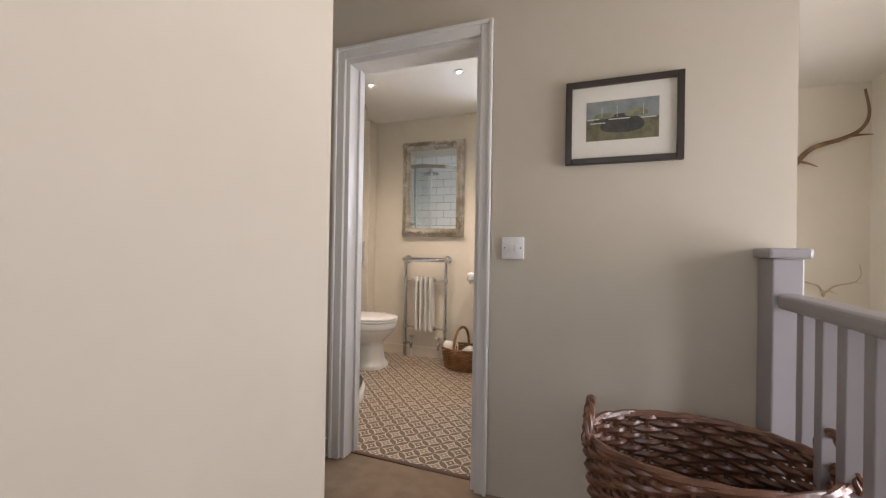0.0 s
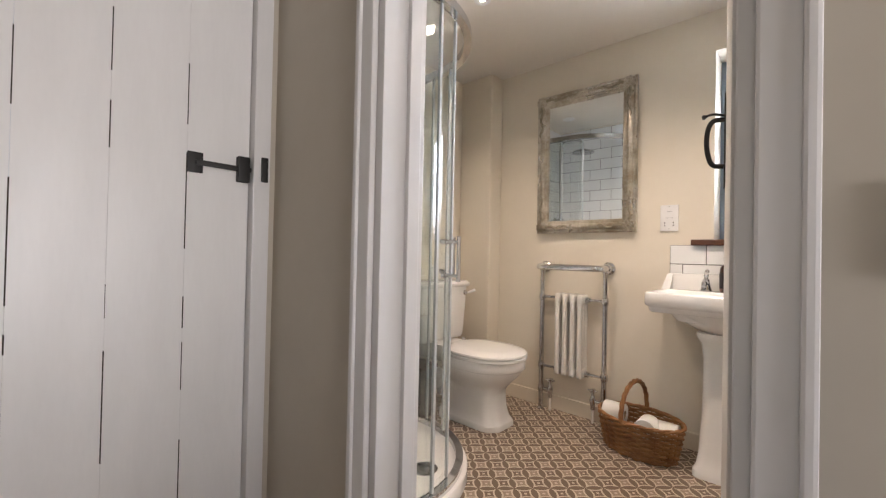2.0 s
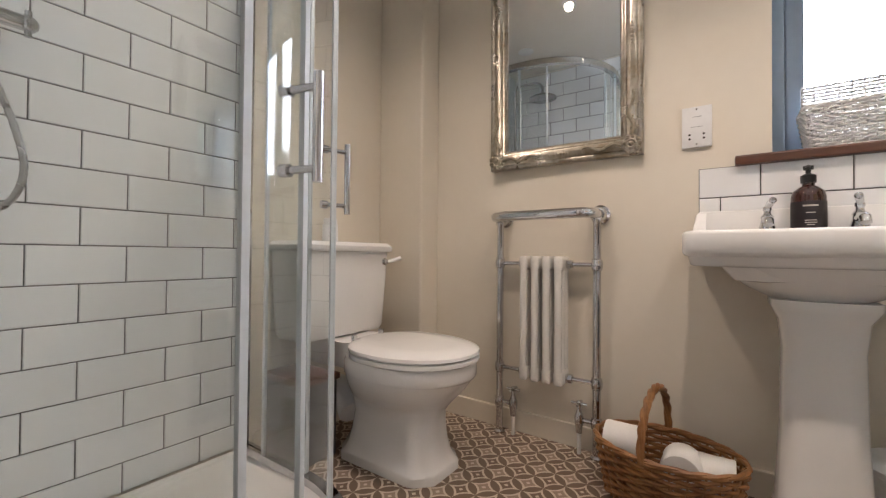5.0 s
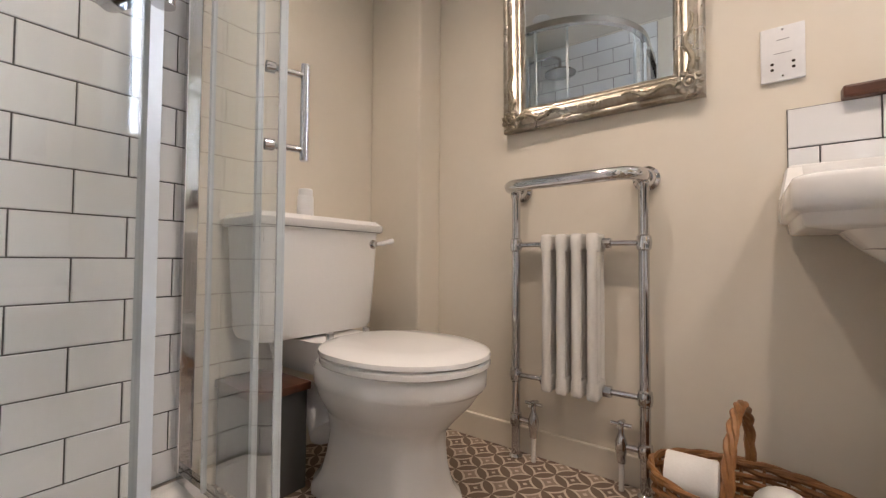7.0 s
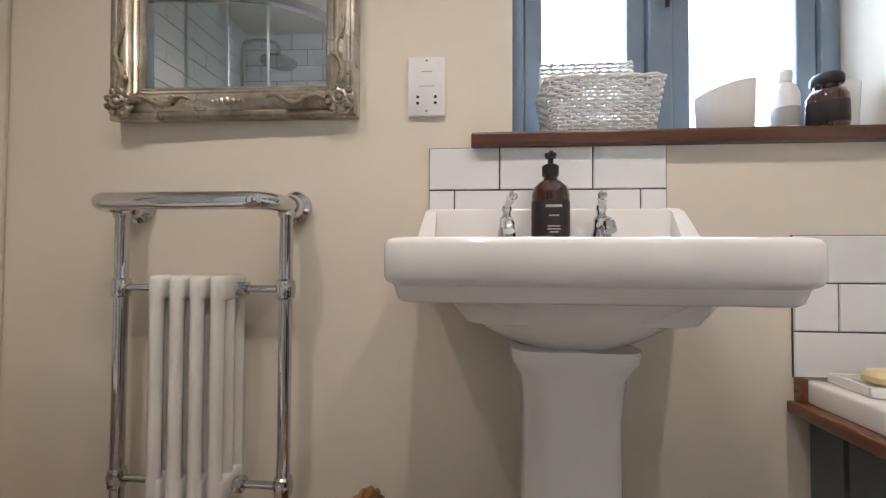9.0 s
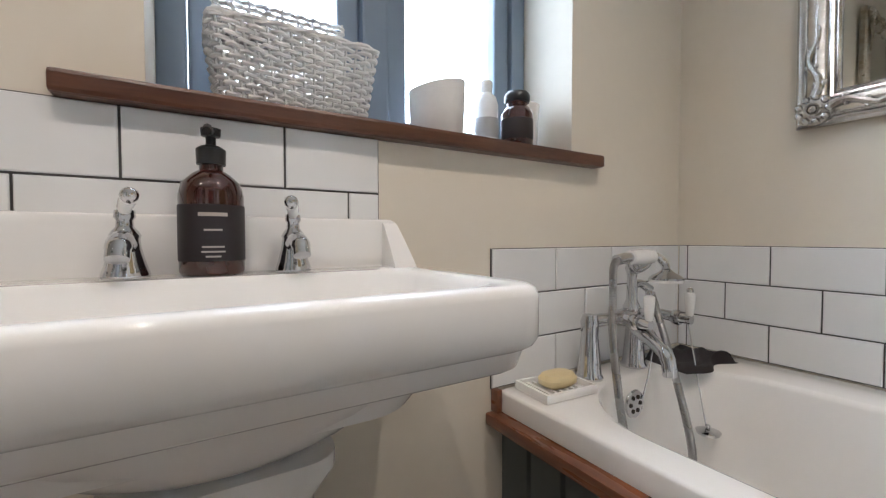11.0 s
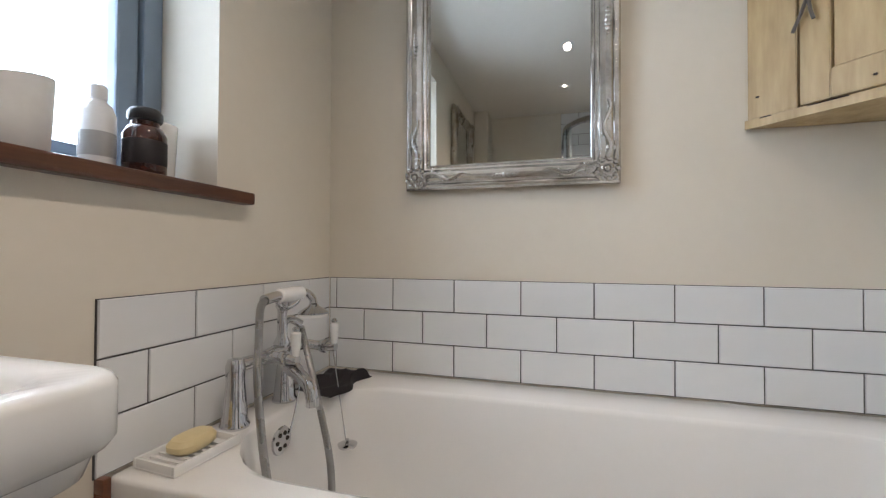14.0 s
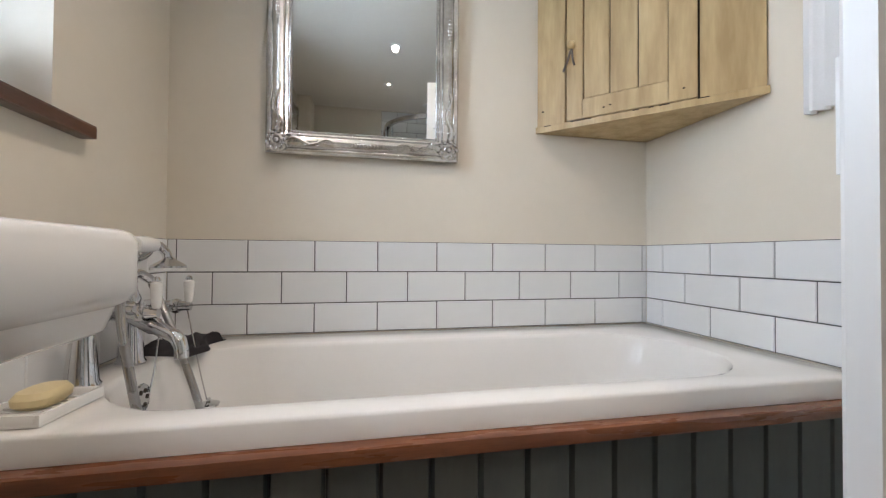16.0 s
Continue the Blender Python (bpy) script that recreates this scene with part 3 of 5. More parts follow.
bm = T(curve([(0.258, 3.345, z1 + 0.146), (0.270, 3.350, z1 + 0.124), (0.302, 3.358, z1 + 0.112), (0.334, 3.350, z1 + 0.124), (0.346, 3.345, z1 + 0.146)]), 0.0085, 10)
part("cradle", bm, M_CHROME, tap)
zt = z1 + 0.146
part("handset_grip", L([(0.010, -0.047), (0.017, -0.042), (0.0195, 0.0), (0.017, 0.042), (0.010, 0.047)], (0.302, 3.343, zt), 16, "x"), M_CERAMIC, tap, "white ceramic handset grip")
part("handset_neck", T(curve([(0.258, 3.343, zt), (0.232, 3.340, zt - 0.001), (0.200, 3.336, zt - 0.004)]), 0.0125, 12), M_CHROME, tap)
part("handset_arm", T(curve([(0.346, 3.343, zt), (0.364, 3.338, zt - 0.002), (0.374, 3.328, zt - 0.018), (0.368, 3.320, zt - 0.034)]), 0.0105, 12), M_CHROME, tap)
rose = part("rose", L([(0.011, 0.020), (0.016, 0.014), (0.030, 0.006), (0.038, 0.0), (0.038, -0.004), (0.0, -0.005)], (0.360, 3.315, zt - 0.050), 24), M_CHROME, tap)
part("rose_ring", L([(0.0375, -0.0045), (0.039, -0.005), (0.038, -0.011), (0.0, -0.012)], (0.360, 3.315, zt - 0.050), 24), M_CERAMIC, rose, "white rose face")
hose = curve([(0.200, 3.336, zt - 0.004), (0.180, 3.330, zt - 0.024), (0.160, 3.316, z1 + 0.06), (0.139, 3.300, z1 - 0.02), (0.116, 3.262, 0.48), (0.122, 3.235, 0.36), (0.165, 3.21, 0.24), (0.225, 3.19, 0.24), (0.262, 3.20, 0.39), (0.300, 3.265, 0.555), (0.335, 3.32, z1 + 0.01), (0.358, 3.350, z1 + 0.055)], 44)
part("hose", T(hose, [0.0088 if i % 2 else 0.0080 for i in range(len(hose))], 10), M_HOSE, tap, "ribbed chrome hose")
part("chain", T(curve([(0.245, 3.300, 0.475), (0.268, 3.300, 0.53), (0.300, 3.305, z1 - 0.03)], 8), 0.0018, 6), M_CHROME, tap, "fine chrome overflow chain")
part("chain", T(curve([(0.433, 3.300, z1 - 0.02), (0.420, 3.270, 0.50), (0.40, 3.24, 0.40)], 8), 0.0018, 6), M_CHROME, tap, "fine chrome plug chain")

# ---- wash basin ----
BZ, bcx = 0.792, -0.580
basin = thing("pedestal_basin", (bcx, 3.25, 0), "white ceramic pedestal wash basin with square stepped rim", "wash basin")
bw, bf, bb = 0.574, 3.055, 3.433
byc, bd = (bf + bb) / 2, bb - bf
bm = bmesh.new()
R = lambda z, w, d, r, yo=0.0: rrect(bcx, byc + yo, z, w, d, r, 6)
rings = [R(BZ - 0.19, 0.15, 0.15, 0.06, 0.03), R(BZ - 0.176, 0.17, 0.17, 0.08, 0.03), R(BZ - 0.162, 0.235, 0.21, 0.10, 0.025), R(BZ - 0.145, 0.295, 0.245, 0.115, 0.02), R(BZ - 0.125, 0.345, 0.27, 0.12, 0.015), R(BZ - 0.105, 0.38, 0.285, 0.11, 0.01), R(BZ - 0.092, 0.40, 0.295, 0.10, 0.008)]
rings += [R(BZ - 0.089, bw - 0.046, bd - 0.034, 0.03, 0.008), R(BZ - 0.085, bw - 0.036, bd - 0.026, 0.032, 0.006), R(BZ - 0.066, bw - 0.026, bd - 0.018, 0.034, 0.004), R(BZ - 0.061, bw - 0.008, bd - 0.008, 0.04), R(BZ - 0.054, bw, bd, 0.042)]
rings += [R(BZ - 0.010, bw, bd, 0.042), R(BZ - 0.003, bw - 0.006, bd - 0.006, 0.042), R(BZ, bw - 0.018, bd - 0.018, 0.04)]
yo = -0.035
rings += [R(BZ - 0.001, bw - 0.07, bd - 0.13, 0.05, yo), R(BZ - 0.008, bw - 0.085, bd - 0.142, 0.05, yo), R(BZ - 0.07, bw - 0.13, bd - 0.17, 0.07, yo), R(BZ - 0.125, bw - 0.22, bd - 0.21, 0.06, yo), R(BZ - 0.135, bw - 0.40, bd - 0.30, 0.02, yo)]
loft(bm, rings)
part("bowl", bm, M_CERAMIC, basin)
bm = bmesh.new()
prof = [(-0.285, BZ - 0.004), (0.285, BZ - 0.004), (0.280, BZ + 0.02), (0.273, BZ + 0.066), (0.262, BZ + 0.078), (-0.262, BZ + 0.078), (-0.273, BZ + 0.066), (-0.280, BZ + 0.02)]
loft(bm, [[(bcx + u, y, z) for u, z in prof] for y in (3.400, 3.433)])
bmesh.ops.bevel(bm, geom=list(bm.edges), offset=0.005, segments=3, affect="EDGES", profile=0.5)
for sd in (-1, 1):
    wing = [[(bcx + sd * u, y, z) for u in (0.243 + du, 0.281 - 0.2 * (z - BZ))] for y, z, du in ((3.345, BZ - 0.003, 0.0), (3.352, BZ + 0.008, 0.0), (3.372, BZ + 0.040, 0.0), (3.392, BZ + 0.068, 0.0), (3.402, BZ + 0.074, 0.0))]
    side = [p for p in wing] + [[(bcx + sd * 0.243, 3.41, BZ + 0.074), (bcx + sd * 0.266, 3.41, BZ + 0.074)], [(bcx + sd * 0.243, 3.41, BZ - 0.003), (bcx + sd * 0.281, 3.41, BZ - 0.003)]]
    loft(bm, [[p[0] for p in side], [p[1] for p in side]])
part("upstand", bm, M_CERAMIC, basin)
bm = bmesh.new()
P = lambda z, w, d, r, y=3.25: rrect(bcx, y, z, w, d, r, 5)
loft(bm, [P(0.0, 0.215, 0.20, 0.03), P(0.03, 0.215, 0.20, 0.03), P(0.045, 0.195, 0.18, 0.035), P(0.10, 0.178, 0.165, 0.04), P(0.30, 0.158, 0.15, 0.04), P(0.50, 0.152, 0.15, 0.04), P(0.572, 0.168, 0.16, 0.045), P(0.593, 0.19, 0.175, 0.04), P(0.605, 0.20, 0.18, 0.035), P(0.621, 0.20, 0.18, 0.035)])
part("pedestal", bm, M_CERAMIC, basin)
bm = B(bcx - 0.032, bcx + 0.032, 3.325, 3.33, BZ - 0.04, BZ - 0.018, bev=0.002)
part("overflow_slot", bm, M_CHROME, basin, "chrome overflow grille")
for s in (-1, 1):
    x = bcx + s * 0.095
    y = 3.372
    t = part("tap", L([(0.0, 0), (0.024, 0), (0.0245, 0.004), (0.021, 0.014), (0.016, 0.034), (0.0145, 0.046), (0.016, 0.050), (0.0135, 0.055), (0.009, 0.060), (0.0085, 0.068), (0.011, 0.072), (0.010, 0.080), (0.0, 0.082)], (x, y, BZ), 18), M_CHROME, basin, "chrome basin tap")
    part("spout", T(curve([(x, y, BZ + 0.036), (x, y - 0.028, BZ + 0.043), (x, y - 0.050, BZ + 0.036), (x, y - 0.058, BZ + 0.024)]), [0.013] * 7 + [0.0125] * 6 + [0.0115] * 6, 12), M_CHROME, t)
    lv = part("lever", T([(x, y + 0.004, BZ + 0.077), (x - s * 0.002, y - 0.014, BZ + 0.083), (x - s * 0.008, y - 0.034, BZ + 0.092)], [0.006, 0.0075, 0.009]), M_CERAMIC, t, "white ceramic tap lever")
    part("lever_cap", ball(bmesh.new(), (x - s * 0.0095, y - 0.040, BZ + 0.0945), 0.0095), M_CHROME, lv, "chrome lever end")

# ---- toilet ----
toilet = thing("toilet", (-1.85, 3.0, 0), "white ceramic close-coupled toilet with closed lid", "toilet")
tcy = 3.03


def egg(x0, x1, w, z, n=28, blunt=0.78):
    """An egg-shaped outline from the back x0 to the front x1."""
    pts = []
    xm = x0 + (x1 - x0) * 0.48
    for i in range(n):
        a = 2 * math.pi * i / n
        c, s = math.cos(a), math.sin(a)
        rx = (x1 - xm) if c > 0 else (xm - x0)
        k = 1.0 if c > 0 else blunt
        pts.append((xm + rx * math.copysign(abs(c) ** k, c), tcy + w / 2 * math.copysign(abs(s) ** (0.95 if c > 0 else 0.8), s), z))
    return pts


def plinth(x0, x1, w, ch, z, n=28):
    """A rectangle with cut corners, its points at the same turns as those of egg()."""
    xm, hy = x0 + (x1 - x0) * 0.48, w / 2
    pts = []
    for i in range(n):
        a = 2 * math.pi * i / n
        c, q = math.cos(a), math.sin(a)
        hx = (x1 - xm) if c > 0 else (xm - x0)
        k = min(hx / max(abs(c), 1e-6), hy / max(abs(q), 1e-6), (hx + hy - ch) / (abs(c) + abs(q)))
        pts.append((xm + k * c, tcy + k * q, z))
    return pts


def blend(a, b, f):
    return [tuple(Vector(p).lerp(Vector(q), f)) for p, q in zip(a, b)]


TZ = -0.018
bm = bmesh.new()
stem = lambda z, g: plinth(-1.99 + g, -1.565 - g, 0.25 - 2 * g, 0.055, z, 64)
loft(bm, [stem(0.0, 0.0), stem(0.026, 0.0), stem(0.032, 0.004), stem(0.042, 0.010), stem(0.062, 0.018), stem(0.11, 0.027), stem(0.17, 0.033), blend(stem(0.205, 0.028), egg(-1.97, -1.59, 0.20, 0.205, 64), 0.5), egg(-1.97, -1.575, 0.225, 0.222, 64), egg(-1.965, -1.55, 0.28, 0.25, 64), egg(-1.96, -1.518, 0.335, 0.283, 64), egg(-1.957, -1.503, 0.357, 0.305, 64), egg(-1.955, -1.499, 0.364, 0.318, 64), egg(-1.955, -1.488, 0.382, 0.322, 64), egg(-1.955, -1.483, 0.388, 0.330, 64), egg(-1.955, -1.483, 0.388, 0.362, 64), egg(-1.95, -1.49, 0.375, 0.374, 64)])
part("pan", bm, M_CERAMIC, toilet)
part("seat", loft(bmesh.new(), [egg(-1.925, -1.482, 0.388, 0.393 + TZ), egg(-1.925, -1.474, 0.398, 0.398 + TZ), egg(-1.925, -1.474, 0.398, 0.409 + TZ), egg(-1.925, -1.480, 0.390, 0.412 + TZ)]), M_CERAMIC, toilet)
part("lid", loft(bmesh.new(), [egg(-1.93, -1.480, 0.390, 0.4135 + TZ), egg(-1.93, -1.473, 0.400, 0.419 + TZ), egg(-1.93, -1.475, 0.398, 0.429 + TZ), egg(-1.925, -1.495, 0.36, 0.437 + TZ), egg(-1.91, -1.56, 0.24, 0.440 + TZ)]), M_CERAMIC, toilet)
bm = loft(bmesh.new(), [rrect(-2.06, tcy, z, 0.26, w, 0.03) for z, w in ((0.30, 0.15), (0.36, 0.20), (0.405, 0.22))])
part("shelf", bm, M_CERAMIC, toilet)
bm = bmesh.new()
tube(bm, curve([(-1.95, tcy - 0.06, 0.14), (-2.03, tcy - 0.03, 0.19), (-2.10, tcy, 0.19), (-2.235, tcy, 0.19)]), 0.05, 14)
part("outlet", bm, M_PLASTIC, toilet, "white plastic outlet pipe")
cyc = 3.01
bm = loft(bmesh.new(), [rrect(-2.11, cyc, z, d, w, 0.035) for z, w, d in ((0.412, 0.39, 0.17), (0.43, 0.405, 0.185), (0.60, 0.425, 0.20), (0.735, 0.435, 0.21))])
part("cistern", bm, M_CERAMIC, toilet)
bm = loft(bmesh.new(), [rrect(-2.108, cyc, z, d, w, 0.03) for z, w, d in ((0.736, 0.45, 0.228), (0.742, 0.458, 0.236), (0.758, 0.458, 0.236), (0.764, 0.445, 0.222), (0.772, 0.43, 0.21), (0.774, 0.40, 0.18))])
part("cistern_lid", bm, M_CERAMIC, toilet)
lev = part("flush_boss", L([(0.0, 0.0), (0.016, 0.0), (0.016, 0.006), (0.009, 0.010), (0.009, 0.022), (0, 0.024)], (-2.008, 3.19, 0.695), 14, "x"), M_CHROME, toilet, "chrome flush boss")
part("flush_lever", T([(-1.988, 3.19, 0.695), (-1.985, 3.215, 0.699), (-1.98, 3.26, 0.709)], [0.006, 0.009, 0.010]), M_CERAMIC, lev, "white ceramic flush lever")
for dy in (-0.07, 0.07):
    part("hinge", L([(0.0, 0), (0.012, 0), (0.012, 0.024), (0, 0.028)], (-1.935, tcy + dy, 0.405), 12), M_CHROME, toilet, "chrome seat hinge")

toilet.location.x += 0.045
toilet.location.y -= 0.055

roll_m = mat("soft_white_paper", (0.80, 0.79, 0.76), 0.9, bump=0.4, bscale=200)
card_m = mat("brown_card", (0.30, 0.21, 0.13), 0.9)


def paper_roll(c, axis, label):
    """A toilet roll: a paper drum with a card core."""
    r = thing("toilet_roll", c, label, "toilet roll", "toilet rolls")
    part("paper", L([(0.021, -0.049), (0.050, -0.049), (0.052, -0.046), (0.052, 0.046), (0.050, 0.049), (0.021, 0.049), (0.020, 0.0)], c, 24, axis), roll_m, r)
    part("core", L([(0.0195, -0.048), (0.0205, -0.048), (0.0205, 0.048), (0.0195, 0.048), (0.018, 0.0)], c, 16, axis), card_m, r, "brown card core")
    return r


can = thing("canister", (-2.055, 2.93, 0.7745), "small plain white canister standing on the cistern lid", "canister")
part("can_body", L([(0.0, 0.0), (0.025, 0.0), (0.026, 0.003), (0.0245, 0.066), (0.0225, 0.07), (0.0, 0.0705)], (-2.055, 2.93, 0.7745), 22), M_PLASTIC, can)
part("can_cap", L([(0.0, 0.0708), (0.0215, 0.0708), (0.0222, 0.088), (0.018, 0.092), (0.0, 0.0925)], (-2.055, 2.93, 0.7745), 22), M_PLASTIC, can)

bin_m = mat("dark_grey_paint", (0.07, 0.072, 0.07), 0.5)
box_bin = thing("storage_box", (-2.06, 2.79, 0), "dark grey box with a wooden lid tucked beside the toilet", "storage box")
part("box_body", B(-2.148, -1.93, 2.72, 2.862, 0.001, 0.275, bev=0.006), bin_m, box_bin)
part("box_lid", B(-2.148, -1.918, 2.712, 2.866, 0.276, 0.298, bev=0.004), M_WOODX, box_bin, "dark wooden lid")

# ---- towel radiator ----
rad = thing("towel_radiator", (-1.35, 3.38, 0), "traditional chrome towel rail around a cream column radiator", "radiator")
px0, px1, py, rz = -1.540, -1.153, 3.385, 0.878
for x in (px0, px1):
    prof = [(0.0, 0.0), (0.022, 0.0), (0.022, 0.005), (0.014, 0.012), (0.0142, 0.02)]
    for z in (0.125, 0.268, 0.694):
        prof += [(0.0142, z - 0.022), (0.0188, z - 0.018), (0.0188, z - 0.012), (0.0205, z - 0.008), (0.0205, z + 0.008), (0.0188, z + 0.012), (0.0188, z + 0.018), (0.0142, z + 0.022)]
    prof += [(0.0142, rz - 0.03), (0.0188, rz - 0.024), (0.0188, rz - 0.016), (0.012, rz)]
    part("post", L(prof, (x, py, 0), 18), M_CHROME, rad)
r0 = 0.05
yf = 3.305
pts = [(px0, 3.425, rz), (px0, yf + r0, rz)] + [(px0 + r0 - r0 * math.cos(a), yf + r0 - r0 * math.sin(a), rz) for a in (0.3, 0.6, 0.9, 1.2, 1.5)]
pts += [(px1 - r0 + r0 * math.sin(a), yf + r0 - r0 * math.cos(a), rz) for a in (0.07, 0.3, 0.6, 0.9, 1.2, 1.5)] + [(px1, yf + r0, rz), (px1, 3.425, rz)]
part("rail", T(pts, 0.0188, 16), M_CHROME, rad)
for x in (px0, px1):
    part("wall_rose", L([(0.0, -0.040), (0.022, -0.040), (0.027, -0.032), (0.027, -0.022), (0.036, -0.014), (0.036, -0.002), (0.0, -0.001)], (x, 3.438, rz), 20, "y"), M_CHROME, rad)
for k in range(4):
    x = -1.418 + 0.0455 * k
    bm = bmesh.new()
    for y in (3.345, 3.382, 3.419):
        tube(bm, [(x, y, 0.262), (x, y, 0.70)], 0.0142, 12)
    for z in (0.268, 0.694):
        box(bm, x - 0.017, x + 0.017, 3.335, 3.428, z - 0.025, z + 0.03, bev=0.012, seg=3)
    part("column", bm, M_RAD, rad)
for z in (0.268, 0.694):
    part("connector", T([(px0, py, z), (-1.44, py, z)], 0.0085, 10), M_CHROME, rad)
    part("connector", T([(px1, py, z), (-1.255, py, z)], 0.0085, 10), M_CHROME, rad)
    part("union_nut", L([(0.0, 0), (0.017, 0), (0.017, 0.022), (0.0, 0.022)], (-1.262, py, z), 6, "x"), M_CHROME, rad)
    part("union_nut", L([(0.0, 0), (0.015, 0), (0.015, 0.014), (0.0, 0.014)], (-1.452, py, z), 6, "x"), M_CHROME, rad)
for x, s in ((px0, 1), (px1, -1)):
    xv = x + s * 0.062
    part("valve_arm", T([(x, py, 0.125), (xv, py, 0.125)], 0.009, 10), M_CHROME, rad)
    v = part("valve", L([(0.0, 0.075), (0.012, 0.078), (0.013, 0.10), (0.017, 0.112), (0.017, 0.135), (0.012, 0.15), (0.008, 0.16), (0.008, 0.18), (0.0, 0.182)], (xv, py, 0), 14), M_CHROME, rad)
    part("cross_head", tube(tube(ball(bmesh.new(), (xv, py, 0.187), 0.010), [(xv - 0.028, py, 0.184), (xv + 0.028, py, 0.184)], [0.005, 0.006]), [(xv, py - 0.028, 0.184), (xv, py + 0.028, 0.184)], [0.005, 0.006]), M_CHROME, v)
    part("feed_pipe", T([(xv, py, 0.001), (xv, py, 0.08)], 0.0075, 10), M_RAD, rad, "white painted feed pipe")

# ---- mirrors ----


def ornate_mirror(name, w, h, silver, label):
    """A mirror standing on its lower edge at the origin, facing -y, its back at y = 0."""
    t = thing(name, (0, 0, 0), label, "mirror")
    prof = [(0.0, 0.0), (0.0, 0.020), (0.006, 0.026), (0.012, 0.026), (0.018, 0.022), (0.026, 0.030), (0.040, 0.036), (0.050, 0.032), (0.056, 0.022), (0.060, 0.024), (0.064, 0.022), (0.067, 0.016), (0.071, 0.018), (0.076, 0.012), (0.076, 0.004), (0.0, 0.0)][:-1]
    bm = bmesh.new()
    corners = ((-w / 2, 0, 1, 1), (w / 2, 0, -1, 1), (w / 2, h, -1, -1), (-w / 2, h, 1, -1))
    rings = [[(x + sx * u, -d, z + sz * u) for u, d in prof] for x, z, sx, sz in corners]
    loft(bm, rings + [rings[0]], cap0=False, cap1=False)
    bmesh.ops.remove_doubles(bm, verts=bm.verts, dist=1e-5)
    part("frame", bm, silver, t)
    part("glass", B(-w / 2 + 0.07, w / 2 - 0.07, -0.008, -0.004, 0.07, h - 0.07), M_MIRROR, t, "silvered mirror glass", smooth=False)
    rnd = random.Random(3)
    for x, z, sx, sz in corners:
        bm = bmesh.new()
        cx0, cz0 = x + sx * 0.036, z + sz * 0.036
        ball(bm, (cx0, -0.030, cz0), 0.034, 1, 0.32, 1, 3)
        for k in range(9):
            a = k * 2 * math.pi / 9
            ball(bm, (cx0 + 0.027 * math.cos(a), -0.036, cz0 + 0.027 * math.sin(a)), 0.0095, 1, 0.9, 1, 1)
        tube(bm, [(cx0 + 0.014 * math.cos(k * 0.5), -0.042, cz0 + 0.014 * math.sin(k * 0.5)) for k in range(13)], 0.004, 6)
        ball(bm, (cx0, -0.043, cz0), 0.009, 1, 0.7, 1, 2)
        part("corner_boss", bm, silver, t, "moulded scroll corner")
        for ax, az, L0 in ((sx, 0, 0.14), (0, sz, 0.16)):
            bm = bmesh.new()
            pts, rs = [], []
            for k in range(13):
                f = k / 12
                wob = 0.009 * math.sin(f * 9.0)
                pts.append((cx0 + ax * (0.030 + L0 * f) + (0 if ax else wob), -0.037, cz0 + az * (0.030 + L0 * f) + (0 if az else wob)))
                rs.append(0.0085 * (1 - 0.75 * f) + 0.002 * (k % 2))
            tube(bm, pts, rs, 7)
            for k in (2, 5, 8):
                q = pts[k]
                ball(bm, (q[0] + (0 if ax else 0.008), q[1], q[2] + (0 if az else 0.008)), 0.009 * (1 - k / 14), 1, 0.8, 1, 1)
                ball(bm, (q[0] - (0 if ax else 0.007), q[1], q[2] - (0 if az else 0.007)), 0.008 * (1 - k / 14), 1, 0.8, 1, 1)
            part("leaf_scroll", bm, M_DARKGILT if silver is M_SILVER else silver, t, "tarnished leaf scroll")
    for x, z, vert in ((0, 0.034, 0), (0, h - 0.034, 0), (-w / 2 + 0.034, h / 2, 1), (w / 2 - 0.034, h / 2, 1)):
        bm = bmesh.new()
        for k in range(-3, 4):
            o = k * 0.012
            ball(bm, (x + (0 if vert else o), -0.036, z + (o if vert else 0)), 0.011 - 0.0022 * abs(k), 1, 0.7, 1, 1)
        part("centre_ornament", bm, silver, t, "small moulded shell")
    return t


m1 = ornate_mirror("wall_mirror", 0.592, 0.856, M_SILVER, "ornate antique silver framed mirror hanging above the towel radiator")
m1.matrix_basis = pose(-1.303, 3.432, 1.084, 0.8, 0, 1.2)
m2 = ornate_mirror("wall_mirror", 0.620, 0.880, M_SILVER2, "ornate bright silver framed mirror hanging above the bath")
m2.matrix_basis = pose(0.632, 2.845, 1.092, 0.8, 0, -90)

# ---- corner cabinet ----
cab = thing("corner_cabinet", (0.5, 1.9, 1.217), "aged pine corner cupboard with boarded door hung above the bath", "cabinet")
A, Bp = Vector((0.638, 2.232, 0)), Vector((0.150, 1.772, 0))
fd = (Bp - A).normalized()
fn = Vector((fd.y, -fd.x, 0))
if fn.x > 0:
    fn = -fn
FL = (Bp - A).length
cz0, cz1 = 1.217, 1.90


def slab(a, b, z0, z1, d0, d1):
    bm = bmesh.new()
    loft(bm, [[tuple(A + fd * u + fn * d + Vector((0, 0, z))) for u, d in ((a, d0), (b, d0), (b, d1), (a, d1))] for z in (z0, z1)])
    bmesh.ops.bevel(bm, geom=list(bm.edges), offset=0.0022, segments=2, affect="EDGES")
    return bm


